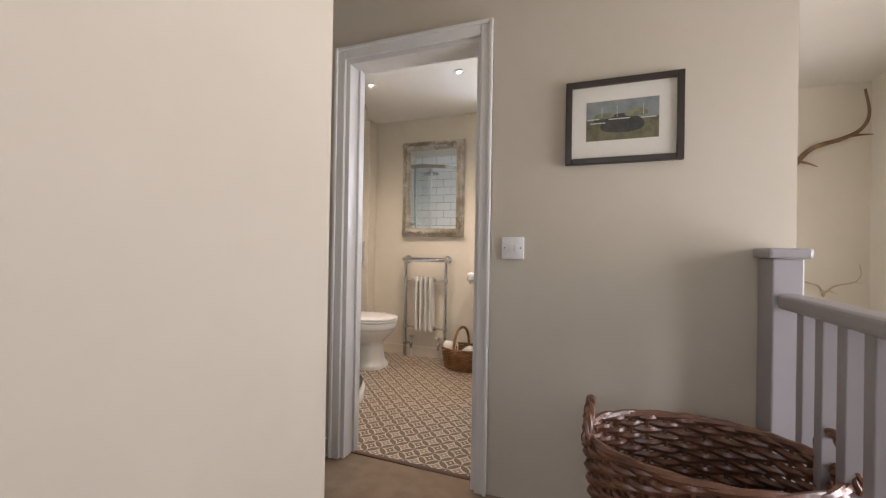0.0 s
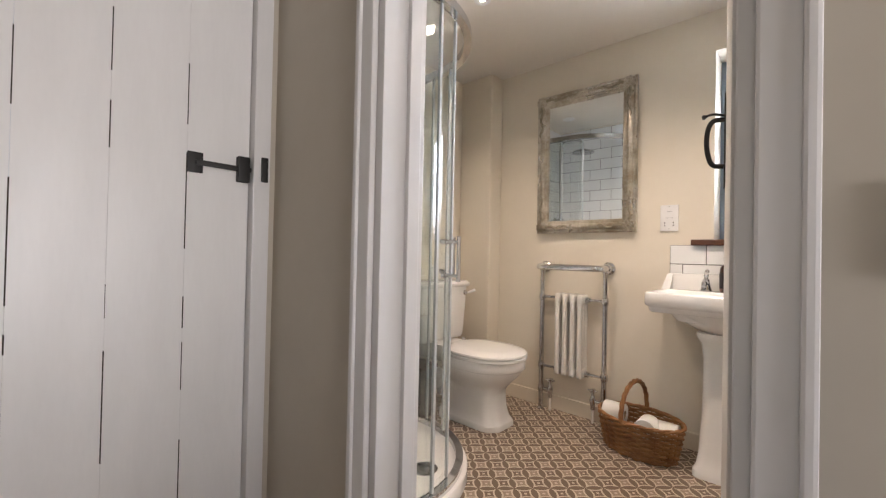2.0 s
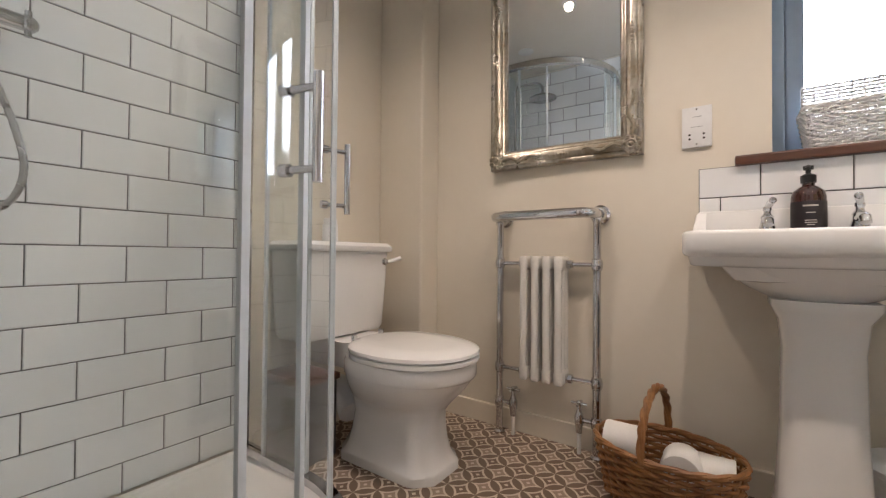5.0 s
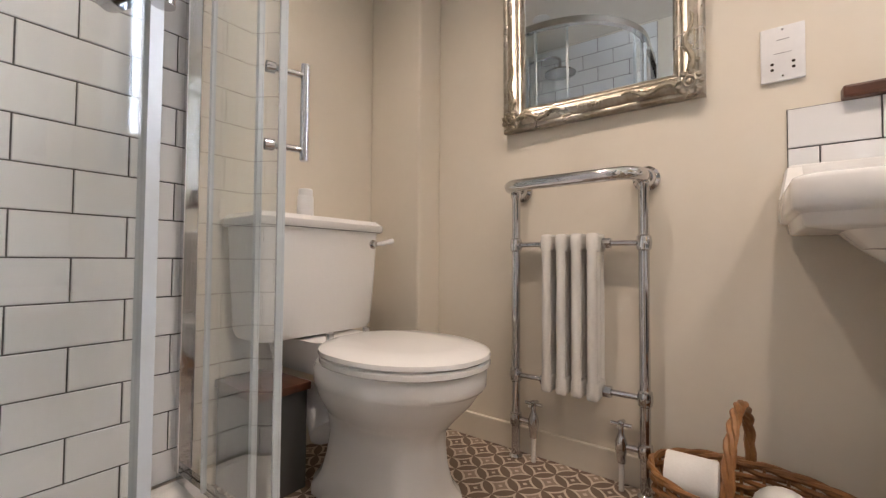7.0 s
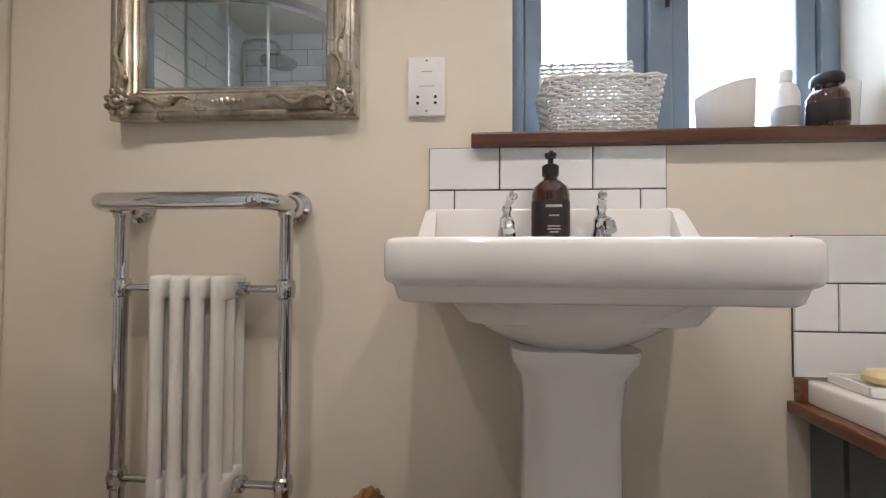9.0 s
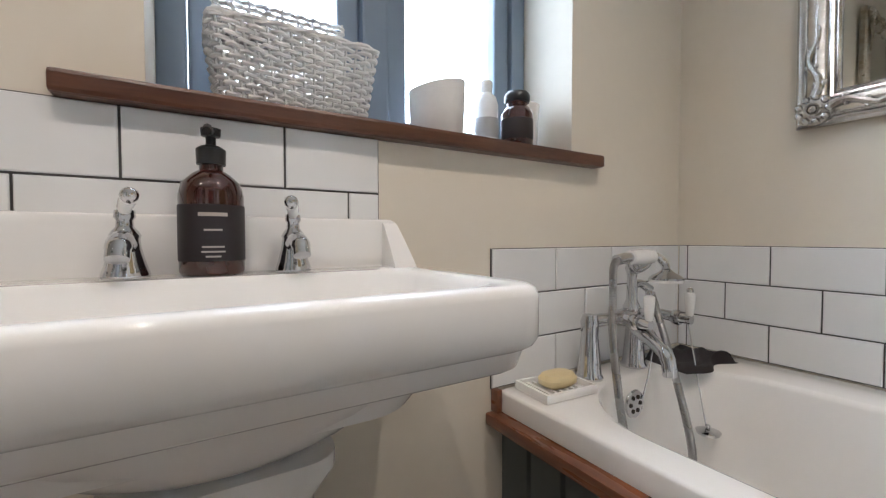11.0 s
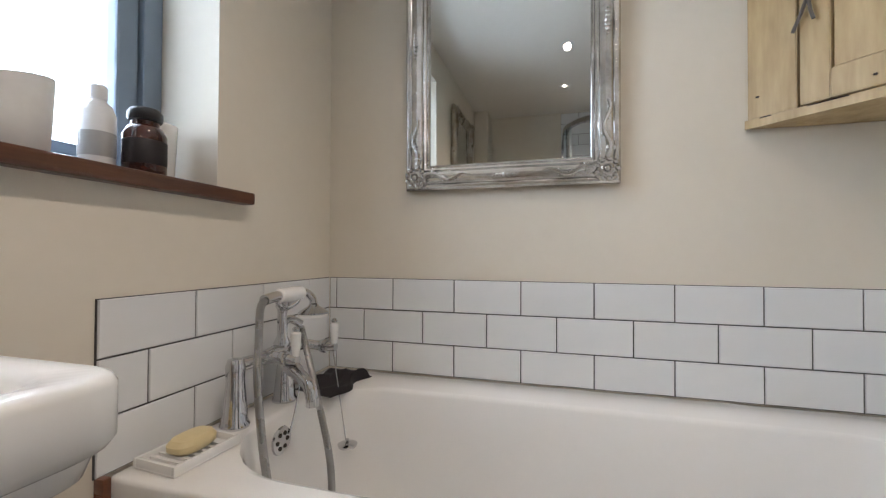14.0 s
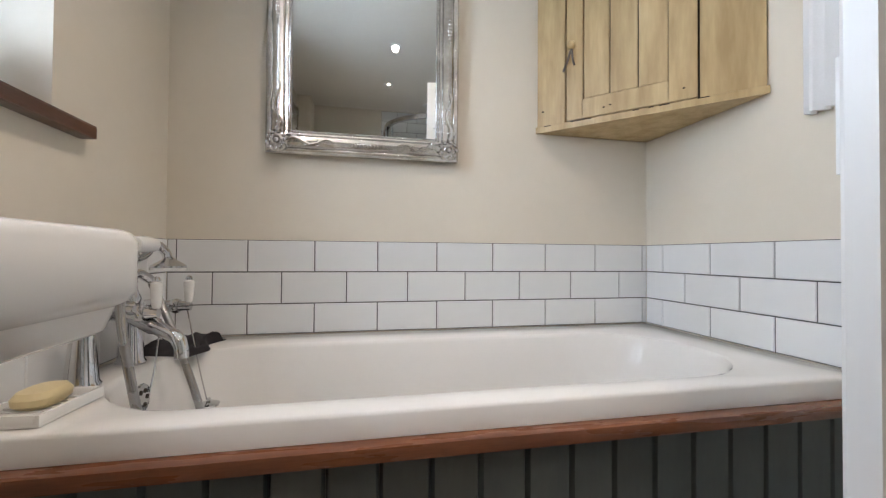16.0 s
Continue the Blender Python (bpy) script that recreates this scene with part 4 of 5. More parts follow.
for nm, z0, z1 in (("base", cz0, cz0 + 0.022), ("top", cz1 - 0.022, cz1)):
    bm = bmesh.new()
    tri3 = [A + fn * 0.008, Bp + fn * 0.008 - fd * 0.004, Vector((0.638, 1.772, 0))]
    loft(bm, [[(p.x, p.y, z) for p in tri3] for z in (z0, z1)])
    part(nm, bm, M_PINE, cab, smooth=False)
part("side_board", slab(0.003, 0.105, cz0 + 0.023, cz1 - 0.023, -0.022, 0.0), M_PINE, cab, smooth=False)
part("side_board", slab(FL - 0.165, FL - 0.01, cz0 + 0.023, cz1 - 0.023, -0.022, 0.0), M_PINE, cab, smooth=False)
d0, d1 = 0.1105, FL - 0.1705
door = part("door", slab(d0, d0 + 0.055, cz0 + 0.028, cz1 - 0.03, -0.020, 0.001), M_PINE, cab, smooth=False)
part("stile", slab(d1 - 0.075, d1, cz0 + 0.028, cz1 - 0.03, -0.020, 0.001), M_PINE, door, smooth=False)
part("rail", slab(d0 + 0.0555, d1 - 0.0755, cz0 + 0.028, cz0 + 0.095, -0.020, 0.001), M_PINE, door, smooth=False)
part("rail", slab(d0 + 0.0555, d1 - 0.0755, cz1 - 0.095, cz1 - 0.03, -0.020, 0.001), M_PINE, door, smooth=False)
pa, pb = d0 + 0.0555, d1 - 0.0755
for k in range(3):
    part("panel_board", slab(pa + (pb - pa) * k / 3 + 0.0016, pa + (pb - pa) * (k + 1) / 3 - 0.0016, cz0 + 0.0975, cz1 - 0.0975, -0.021, -0.010), M_PINE, door, smooth=False)
# near-black sheet behind the boards paints the cupboard's inner shade into the gaps
part("shade_backing", slab(0.01, FL - 0.02, cz0 + 0.025, cz1 - 0.025, -0.03, -0.0235), M_DARKGAP, cab, "near-black sheet standing in for the shade inside the cupboard", smooth=False)
wear = random.Random(21)
for k in range(7):
    u = wear.uniform(0.03, FL - 0.06)
    part("wear_mark", slab(u, u + wear.uniform(0.012, 0.05), cz0 + 0.0195, cz0 + 0.0222, 0.0068, 0.0084), M_DARKGAP, cab, "dark worn edge", smooth=False)
for u, z in ((d0 + 0.12, 0.050), (d0 + 0.14, 0.054), (0.02, 0.075), (d1 - 0.04, 0.06)):
    part("nail_mark", slab(u, u + 0.010, cz0 + z, cz0 + z + 0.0045, 0.0004, 0.0018), M_DARKGAP, cab, "dark nail scar", smooth=False)
kp = A + fd * (d0 + 0.022) + fn * 0.002
part("knob", ball(ball(bmesh.new(), (kp.x + fn.x * 0.02, kp.y + fn.y * 0.02, 1.50), 0.015), (kp.x + fn.x * 0.006, kp.y + fn.y * 0.006, 1.50), 0.010), M_PINE, cab, "turned wooden knob")
bm = bmesh.new()
for dz, sp in ((0.075, 0.012), (0.06, -0.004)):
    q0 = kp + fn * 0.014
    tube(bm, curve([(q0.x, q0.y, 1.49), (q0.x - fd.x * sp, q0.y - fd.y * sp, 1.455), (q0.x - fd.x * sp * 2.4, q0.y - fd.y * sp * 2.4, 1.49 - dz)]), 0.004, 6)
part("leather_thong", bm, mat("grey_leather", (0.14, 0.12, 0.10), 0.8), cab, "knotted grey leather thong")

# ---- shower ----
SY = 1.785
bm = B(XW, -1.285, YS, SY, 0.0, ZC)
wall_shower = setting("wall_shower", bm, M_CREAM, "plastered lining behind the shower tiles")
QX, QY, QR = -1.785, 2.155, 0.51


def quad_line(r, n=14):
    """The enclosure's line: along the door side, round the bow and back to the west wall."""
    x1 = QX + r
    pts = [(x1, SY + 0.012 + (QY - SY - 0.012) * i / 4) for i in range(4)]
    pts += [(QX + r * math.cos(a), QY + r * math.sin(a)) for a in [math.pi / 2 * i / n for i in range(n + 1)]]
    pts += [(QX + (XW + 0.02 - QX) * i / 4, QY + r) for i in range(1, 5)]
    return pts


def ribbon(bm, line, t, z0, z1):
    """A curved sheet of thickness t along the line."""
    P = [Vector((x, y, 0)) for x, y in line]
    rings = []
    for i, p in enumerate(P):
        d = (P[min(i + 1, len(P) - 1)] - P[max(i - 1, 0)]).normalized()
        n = Vector((d.y, -d.x, 0)) * t / 2
        rings.append([(p.x + n.x, p.y + n.y, z0), (p.x - n.x, p.y - n.y, z0), (p.x - n.x, p.y - n.y, z1), (p.x + n.x, p.y + n.y, z1)])
    return loft(bm, rings)


def stretch_of(line, s0, s1, n=16):
    """The part of a line between two fractions of its length."""
    P = [Vector((x, y, 0)) for x, y in line]
    cum = [0.0]
    for a, b in zip(P, P[1:]):
        cum.append(cum[-1] + (b - a).length)
    out = []
    for i in range(n + 1):
        s = (s0 + (s1 - s0) * i / n) * cum[-1]
        k = max(j for j in range(len(P) - 1) if cum[j] <= s + 1e-9)
        f = min(1.0, (s - cum[k]) / max(1e-9, cum[k + 1] - cum[k]))
        q = P[k].lerp(P[k + 1], f)
        out.append((q.x, q.y))
    return out


tray = thing("shower_tray", (-1.8, 2.35, 0), "low white quadrant shower tray with a chrome waste", "shower tray")
outer = quad_line(QR)
bm = bmesh.new()
back = [(XW + 0.012, QY + QR), (XW + 0.012, SY + 0.008), (QX + QR, SY + 0.008)]
ol = [(x, y) for x, y in outer[:-1]] + back[:2]


def inset(pl, d):
    c = Vector((-1.76, 2.26, 0))
    o = []
    for x, y in pl:
        v = Vector((x, y, 0)) - c
        o.append(tuple(c + v * (1 - d / max(v.length, 0.1)))[:2])
    return o


ringz = [(0.0, 0.0), (0.0, 0.045), (0.006, 0.052), (0.045, 0.052), (0.055, 0.046), (0.09, 0.036), (0.25, 0.031)]
loft(bm, [[(x, y, z) for x, y in inset(ol, d)] for d, z in ringz], cap0=False)
part("tray", bm, M_BATH, tray)
part("waste", L([(0.0, 0.0), (0.056, 0.0), (0.056, 0.004), (0.045, 0.009), (0.0, 0.010)], (-1.508, 2.335, 0.0325), 24), M_CHROME, tray, "domed chrome waste cover")

shower = thing("shower_enclosure", (QX, QY, 0.052), "chrome framed quadrant glass shower enclosure with sliding doors open", "shower enclosure")
gl = quad_line(QR - 0.035, 20)
gi = quad_line(QR - 0.052, 20)
ZT = 1.895
for z0, z1, nm in ((0.0525, 0.078, "bottom_track"), (ZT - 0.035, ZT, "top_track")):
    part(nm, ribbon(bmesh.new(), gl, 0.032, z0, z1), M_CHROME, shower, "curved chrome track")
part("wall_profile", B(QX + QR - 0.055, QX + QR - 0.015, SY + 0.0085, SY + 0.034, 0.0785, ZT - 0.0355, bev=0.003), M_CHROME, shower, "chrome wall profile", smooth=False)
part("wall_profile", B(XW + 0.0125, XW + 0.036, QY + QR - 0.055, QY + QR - 0.015, 0.0785, ZT - 0.0355, bev=0.003), M_CHROME, shower, "chrome wall profile", smooth=False)
M_SEAL = mat("clear_plastic_seal", (0.62, 0.66, 0.68), 0.25, col2=(0.55, 0.6, 0.62))


def leaf(name, line, s0, s1, seals):
    g = part(name, ribbon(bmesh.new(), stretch_of(line, s0, s1), 0.005, 0.08, ZT - 0.037), M_GLASS, shower, "clear toughened glass panel")
    g.visible_shadow = False
    for s in seals:
        (xa, ya), (xb, yb) = stretch_of(line, s - 0.004, s + 0.004, 1)
        part("seal", ribbon(bmesh.new(), [(xa, ya), (xb, yb)], 0.013, 0.082, ZT - 0.04), M_SEAL, g, "pale vertical seal strip", smooth=False)
    return g


leaf("fixed_panel", gl, 0.01, 0.26, (0.255,))
leaf("fixed_panel", gl, 0.75, 0.99, (0.755,))
dr1 = leaf("sliding_door", gi, 0.09, 0.349, (0.344, 0.095))
dr2 = leaf("sliding_door", gi, 0.633, 0.89, (0.638, 0.885))


def bar_handle(parent, ang, z0, z1):
    c, s = math.cos(ang), math.sin(ang)
    at = lambda r, z: (QX + r * c, QY + r * s, z)
    rg = QR - 0.052
    bm = T([at(rg + 0.045, z0 - 0.022), at(rg + 0.045, z1 + 0.022)], 0.0085, 14)
    for z in (z0, z1):
        tube(bm, [at(rg - 0.022, z), at(rg + 0.045, z)], 0.0065, 12)
        tube(bm, [at(rg - 0.028, z), at(rg - 0.012, z)], 0.011, 14)
    part("bar_handle", bm, M_CHROME, parent, "chrome bar handle")


bar_handle(dr1, radians(14.5), 0.86, 0.99)
bar_handle(dr2, radians(72), 0.857, 1.005)

mx = XW + 0.07
mixer = thing("shower_mixer", (XW + 0.01, 2.0, 1.25), "chrome exposed shower mixer with overhead rose and hand shower", "shower")
part("mixer_body", tube(T([(mx, 1.90, 1.25), (mx, 2.07, 1.25)], 0.018, 14), [(XW + 0.008, 1.95, 1.25), (mx, 1.95, 1.25)], 0.012), M_CHROME, mixer)
for y in (1.89, 2.08):
    part("control", tube(tube(ball(bmesh.new(), (mx, y, 1.25), 0.020), [(mx, y, 1.22), (mx, y, 1.28)], 0.007), [(mx - 0.03, y, 1.25), (mx + 0.03, y, 1.25)], 0.007), M_CHROME, mixer, "cross-head control")
part("riser_pipe", T(curve([(mx, 1.95, 1.25), (mx, 1.95, 1.6), (mx, 1.95, 1.97), (mx + 0.04, 1.95, 2.03), (mx + 0.16, 1.95, 2.03), (mx + 0.22, 1.95, 2.0), (mx + 0.225, 1.95, 1.95)], 8), 0.010), M_CHROME, mixer)
part("overhead_rose", L([(0.012, 0.05), (0.018, 0.035), (0.05, 0.028), (0.095, 0.012), (0.105, 0.004), (0.104, -0.004), (0.0, -0.006)], (mx + 0.225, 1.95, 1.90), 30), M_CHROME, mixer)
part("hand_grip", L([(0.010, -0.06), (0.014, -0.05), (0.015, 0.03), (0.010, 0.05)], (mx + 0.02, 2.02, 1.18), 12), M_CERAMIC, mixer, "white hand shower grip")
hz = curve([(mx + 0.02, 2.02, 1.12), (mx + 0.02, 2.06, 1.0), (mx + 0.02, 2.075, 0.90), (mx + 0.02, 2.04, 0.82), (mx + 0.02, 1.95, 0.81), (mx + 0.01, 1.89, 0.95), (mx, 1.92, 1.23)], 14)
part("hose", T(hz, [0.0075 if i % 3 else 0.0064 for i in range(len(hz))], 8), M_HOSE, mixer, "ribbed chrome hose")
vent = thing("ceiling_vent", (-1.90, 2.22, ZC), "round grey extractor vent in the ceiling over the shower", "vent")
part("vent_ring", L([(0.05, 0.0), (0.055, -0.006), (0.035, -0.014), (0.0, -0.016)], (-1.90, 2.22, ZC - 0.0005), 24), M_PLASTIC, vent)

# ---- ceiling spotlights ----
for x in (-1.48, -0.797, -0.12):
    sp = thing("ceiling_spotlight", (x, 2.635, ZC), "recessed white ceiling spotlight, lit warm", "spotlight", "ceiling spotlights")
    part("trim_ring", L([(0.018, -0.001), (0.040, -0.0015), (0.039, -0.006), (0.024, -0.007), (0.018, -0.003)], (x, 2.635, ZC), 24), M_PLASTIC, sp)
    part("bulb", L([(0.0, -0.0012), (0.012, -0.0012), (0.011, -0.003), (0.0, -0.0035)], (x, 2.635, ZC), 18), M_SPOT, sp, "glowing warm bulb")
    lp = new("spot_lamp", bpy.data.lights.new("spot_lamp", "SPOT"))
    lp.data.energy, lp.data.color, lp.data.spot_size, lp.data.spot_blend, lp.data.shadow_soft_size = SPOT_W, (1.0, 0.85, 0.69), radians(135), 1.0, 0.022
    lp.matrix_world = look((x, 2.635, ZC - 0.02), (x, 2.636, 0))

# ---- baskets ----
M_WICKER = mat("honey_wicker", (0.36, 0.17, 0.06), 0.5, col2=(0.20, 0.085, 0.028), scale=16, bump=0.3, bscale=90)
M_WICKER2 = mat("dark_wicker", (0.20, 0.085, 0.045), 0.38, col2=(0.10, 0.04, 0.022), scale=16, bump=0.3, bscale=90, coat=0.3)
M_WICKERW = mat("white_painted_wicker", (0.76, 0.75, 0.73), 0.6, col2=(0.62, 0.61, 0.60), scale=20, bump=0.2, bscale=90)


def ellipse(c, a, b, ang, z):
    x, y = a * math.cos(ang), b * math.sin(ang)
    return Vector((c[0] + x, c[1] + y, z))


def squared(c, a, b, ang, z):
    """A point on a rectangle with softened corners, by its share of the way round."""
    r = 0.022
    legs = [2 * (b - r), math.pi / 2 * r, 2 * (a - r), math.pi / 2 * r] * 2
    d = (ang / (2 * math.pi)) % 1.0 * sum(legs)
    corner = ((a - r, b - r), (-a + r, b - r), (-a + r, -b + r), (a - r, -b + r))
    p = Vector((a, -b + r, 0))
    for k in range(4):
        t = math.pi / 2 * k
        u, v = Vector((math.cos(t), math.sin(t), 0)), Vector((-math.sin(t), math.cos(t), 0))
        q = Vector((*corner[k], 0))
        if d <= legs[2 * k]:
            p = q + u * r - v * (legs[2 * k] - d)
            break
        d -= legs[2 * k]
        if d <= legs[2 * k + 1]:
            f = d / r
            p = q + (u * math.cos(f) + v * math.sin(f)) * r
            break
        d -= legs[2 * k + 1]
    return Vector((c[0] + p.x, c[1] + p.y, z))


def woven(parent, c, z0, z1, a0, b0, a1, b1, rows, stakes, m, r, shape=ellipse):
    """Woven wall: upright stakes and weavers that pass in front of and behind them."""
    f = lambda z: (z - z0) / (z1 - z0)
    bm = bmesh.new()
    for k in range(stakes):
        ang = 2 * math.pi * k / stakes
        tube(bm, [shape(c, a0 + (a1 - a0) * f(z), b0 + (b1 - b0) * f(z), ang, z) for z in (z0, (z0 + z1) / 2, z1)], r * 0.8, 5)
    tagged(part("stake_work", bm, m, parent), kind="stuff")
    n = stakes * 4
    for i in range(rows):
        z = z0 + (z1 - z0) * (i + 0.5) / rows
        A0, B0 = a0 + (a1 - a0) * f(z), b0 + (b1 - b0) * f(z)
        rings = []
        for k in range(n + 1):
            ang = 2 * math.pi * k / n
            o = r * 1.25 * math.cos(ang * stakes / 2 + math.pi * i)
            rings.append(shape(c, A0 + o, B0 + o, ang, z + 0.0008 * math.sin(k * 1.7 + i)))
        bm = bmesh.new()
        tube(bm, rings, r, 6, flat=1.35)
        part("weaver", bm, m, parent)
    bm = bmesh.new()
    loft(bm, [[shape(c, a0 * s, b0 * s, 2 * math.pi * k / 32, z) for k in range(32)] for s, z in ((0.98, z0 - 0.0), (0.98, z0 + 0.006))])
    part("bottom", bm, m, parent)
    bm = bmesh.new()
    for ph in (0, math.pi):
        tube(bm, [shape(c, a1 + 0.003 * math.cos(k * 0.9 + ph), b1 + 0.003 * math.cos(k * 0.9 + ph), 2 * math.pi * k / 64, z1 + 0.003 * math.sin(k * 0.9 + ph)) for k in range(65)], r * 1.35, 6)
    part("rim", bm, m, parent, "twisted wicker rim")


bk = thing("wicker_basket", (-0.92, 3.225, 0), "honey brown wicker basket with arched handle holding toilet rolls", "basket")
woven(bk, (-0.92, 3.225), 0.004, 0.172, 0.165, 0.105, 0.196, 0.138, 14, 28, M_WICKER, 0.0046)
arch = [(-0.945, 3.225 - 0.138 * math.cos(a), 0.165 + 0.17 * math.sin(a) ** 0.8) for a in [math.pi * i / 24 for i in range(25)]]
bm = bmesh.new()
for ph in (0, 2.1, 4.2):
    tube(bm, [(p[0] + 0.006 * math.cos(i * 0.9 + ph), p[1], p[2] + 0.006 * math.sin(i * 0.9 + ph)) for i, p in enumerate(arch)], 0.0068, 7)
part("handle", bm, M_WICKER, bk, "arched twisted wicker handle")
bk.matrix_basis = pose(-0.92, 3.225, 0, 0, 0, -8)
paper_roll((-1.03, 3.205, 0.165), "x", "white toilet roll lying in the wicker basket")
paper_roll((-0.875, 3.195, 0.135), "y", "white toilet roll lying low in the wicker basket")
paper_roll((-0.80, 3.235, 0.12), "x", "white toilet roll lying at the end of the wicker basket")

lb = thing("log_basket", (0.345, 1.29, 0.002), "large dark brown wicker basket with end handles on the landing floor", "basket")
woven(lb, (0.345, 1.29), 0.006, 0.47, 0.22, 0.15, 0.275, 0.20, 26, 32, M_WICKER2, 0.0075)
for s in (-1, 1):
    hp = [(0.345 + s * (0.275 - 0.012 * math.sin(a)), 1.29 - 0.085 * math.cos(a), 0.465 + 0.085 * math.sin(a)) for a in [math.pi * i / 14 for i in range(15)]]
    bm = bmesh.new()
    for ph in (0, 2.1, 4.2):
        tube(bm, [(p[0] + 0.007 * math.cos(i * 1.1 + ph), p[1], p[2] + 0.007 * math.sin(i * 1.1 + ph)) for i, p in enumerate(hp)], 0.007, 7)
    part("handle", bm, M_WICKER2, lb, "twisted wicker loop handle")

sb = thing("sill_basket", (-0.455, 3.51, 1.041), "small white painted wicker basket with raised lid on the window sill", "basket")
woven(sb, (-0.455, 3.51), 1.042, 1.165, 0.112, 0.060, 0.130, 0.075, 16, 44, M_WICKERW, 0.0027, squared)
bm = bmesh.new()
for i in range(9):
    z = 1.180 + 0.0105 * i
    tube(bm, [(-0.575 + 0.235 * k / 20, 3.588 + 0.003 * math.cos(k * math.pi + i * math.pi), z + 0.0006 * (k % 2)) for k in range(21)], 0.0042, 6)
for k in range(9):
    tube(bm, [(-0.572 + 0.0285 * k, 3.589, 1.165), (-0.572 + 0.0285 * k, 3.589, 1.272)], 0.003, 5)
part("lid", bm, M_WICKERW, sb, "raised white wicker lid")
part("tube_pack", L([(0.0, -0.045), (0.018, -0.045), (0.02, 0.03), (0.0, 0.034)], (-0.52, 3.51, 1.172), 14, "x"), mat("grey_tube", (0.35, 0.34, 0.33), 0.5), sb, "grey tube lying in the basket")

# ---- things on the sill and basin ----
M_AMBER = mat("dark_amber_glass", (0.035, 0.008, 0.006), 0.07, col2=(0.05, 0.012, 0.008), coat=0.5)
M_BLACK = mat("black_plastic", (0.012, 0.012, 0.013), 0.35)
M_LABEL = mat("dark_label", (0.014, 0.009, 0.011), 0.5)
M_LABELTXT = mat("pale_label_print", (0.45, 0.40, 0.36), 0.6)
M_CANDLE = mat("white_matt_pot", (0.78, 0.77, 0.75), 0.45)

pot = thing("white_pot", (-0.165, 3.51, 1.041), "white ceramic pot with slanted rim on the window sill", "pot")
bm = bmesh.new()
loft(bm, [[(-0.165 + r * math.cos(a), 3.51 + r * math.sin(a), 1.041 + z + (0.014 * math.cos(a) if z > 0.09 else 0)) for a in [2 * math.pi * k / 32 for k in range(32)]] for r, z in ((0.050, 0.0), (0.055, 0.006), (0.058, 0.06), (0.060, 0.115), (0.056, 0.117), (0.053, 0.10), (0.050, 0.02))])
part("pot_body", bm, M_CANDLE, pot)

bo = thing("white_bottle", (-0.015, 3.535, 1.041), "white plastic bottle with screw cap on the window sill", "bottle")
part("bottle_body", L([(0.0, 0.0), (0.026, 0.0), (0.028, 0.004), (0.028, 0.11), (0.022, 0.128), (0.012, 0.137), (0.012, 0.14)], (-0.015, 3.535, 1.041), 20), M_PLASTIC, bo)
part("cap", L([(0.0, 0.140), (0.014, 0.140), (0.015, 0.162), (0.012, 0.166), (0.0, 0.166)], (-0.015, 3.535, 1.041), 18), M_PLASTIC, bo)
part("label_band", L([(0.0284, 0.03), (0.0288, 0.031), (0.0288, 0.075), (0.0284, 0.076)], (-0.015, 3.535, 1.041), 20), mat("grey_print", (0.4, 0.4, 0.4), 0.6), bo, "grey printed band")
jar = thing("brown_jar", (0.045, 3.495, 1.041), "dark brown apothecary jar with black lid on the window sill", "jar")
part("jar_body", L([(0.0, 0.0), (0.034, 0.0), (0.037, 0.004), (0.037, 0.085), (0.030, 0.100), (0.024, 0.104), (0.024, 0.112), (0.0, 0.113)], (0.045, 3.495, 1.041), 24), M_AMBER, jar)
part("lid", L([(0.0, 0.1135), (0.028, 0.1135), (0.030, 0.118), (0.030, 0.130), (0.025, 0.137), (0.0, 0.138)], (0.045, 3.495, 1.041), 22), M_BLACK, jar, "black jar lid")
part("label_band", L([(0.0373, 0.025), (0.0377, 0.026), (0.0377, 0.072), (0.0373, 0.073)], (0.045, 3.495, 1.041), 24), M_LABEL, jar, "dark printed label")
bk2 = thing("beaker", (0.098, 3.53, 1.041), "plain white ceramic beaker on the window sill", "beaker")
part("beaker_body", L([(0.0, 0.0), (0.030, 0.0), (0.032, 0.004), (0.038, 0.125), (0.0355, 0.127), (0.029, 0.01), (0.0, 0.008)], (0.098, 3.53, 1.041), 24), M_CERAMIC, bk2)

sbx, sby = -0.585, 3.378
soap = thing("soap_dispenser", (sbx, sby, BZ), "dark amber glass soap bottle with black pump on the basin", "soap dispenser")
part("bottle", L([(0.0, 0.0), (0.035, 0.0), (0.038, 0.004), (0.038, 0.102), (0.034, 0.118), (0.022, 0.130), (0.014, 0.135), (0.014, 0.142), (0.0, 0.142)], (sbx, sby, BZ), 26), M_AMBER, soap)
pump = part("pump_collar", L([(0.0, 0.142), (0.017, 0.142), (0.0175, 0.162), (0.012, 0.166), (0.006, 0.168), (0.006, 0.178), (0.011, 0.179), (0.012, 0.189), (0.0, 0.190)], (sbx, sby, BZ), 18), M_BLACK, soap, "black plastic pump")
part("nozzle", T([(sbx, sby, BZ + 0.184), (sbx - 0.004, sby - 0.03, BZ + 0.183), (sbx - 0.005, sby - 0.036, BZ + 0.178)], 0.0055, 8), M_BLACK, pump)
part("label_band", L([(0.0383, 0.018), (0.0387, 0.019), (0.0387, 0.088), (0.0383, 0.089)], (sbx, sby, BZ), 26), M_LABEL, soap, "dark printed label")
bm = bmesh.new()
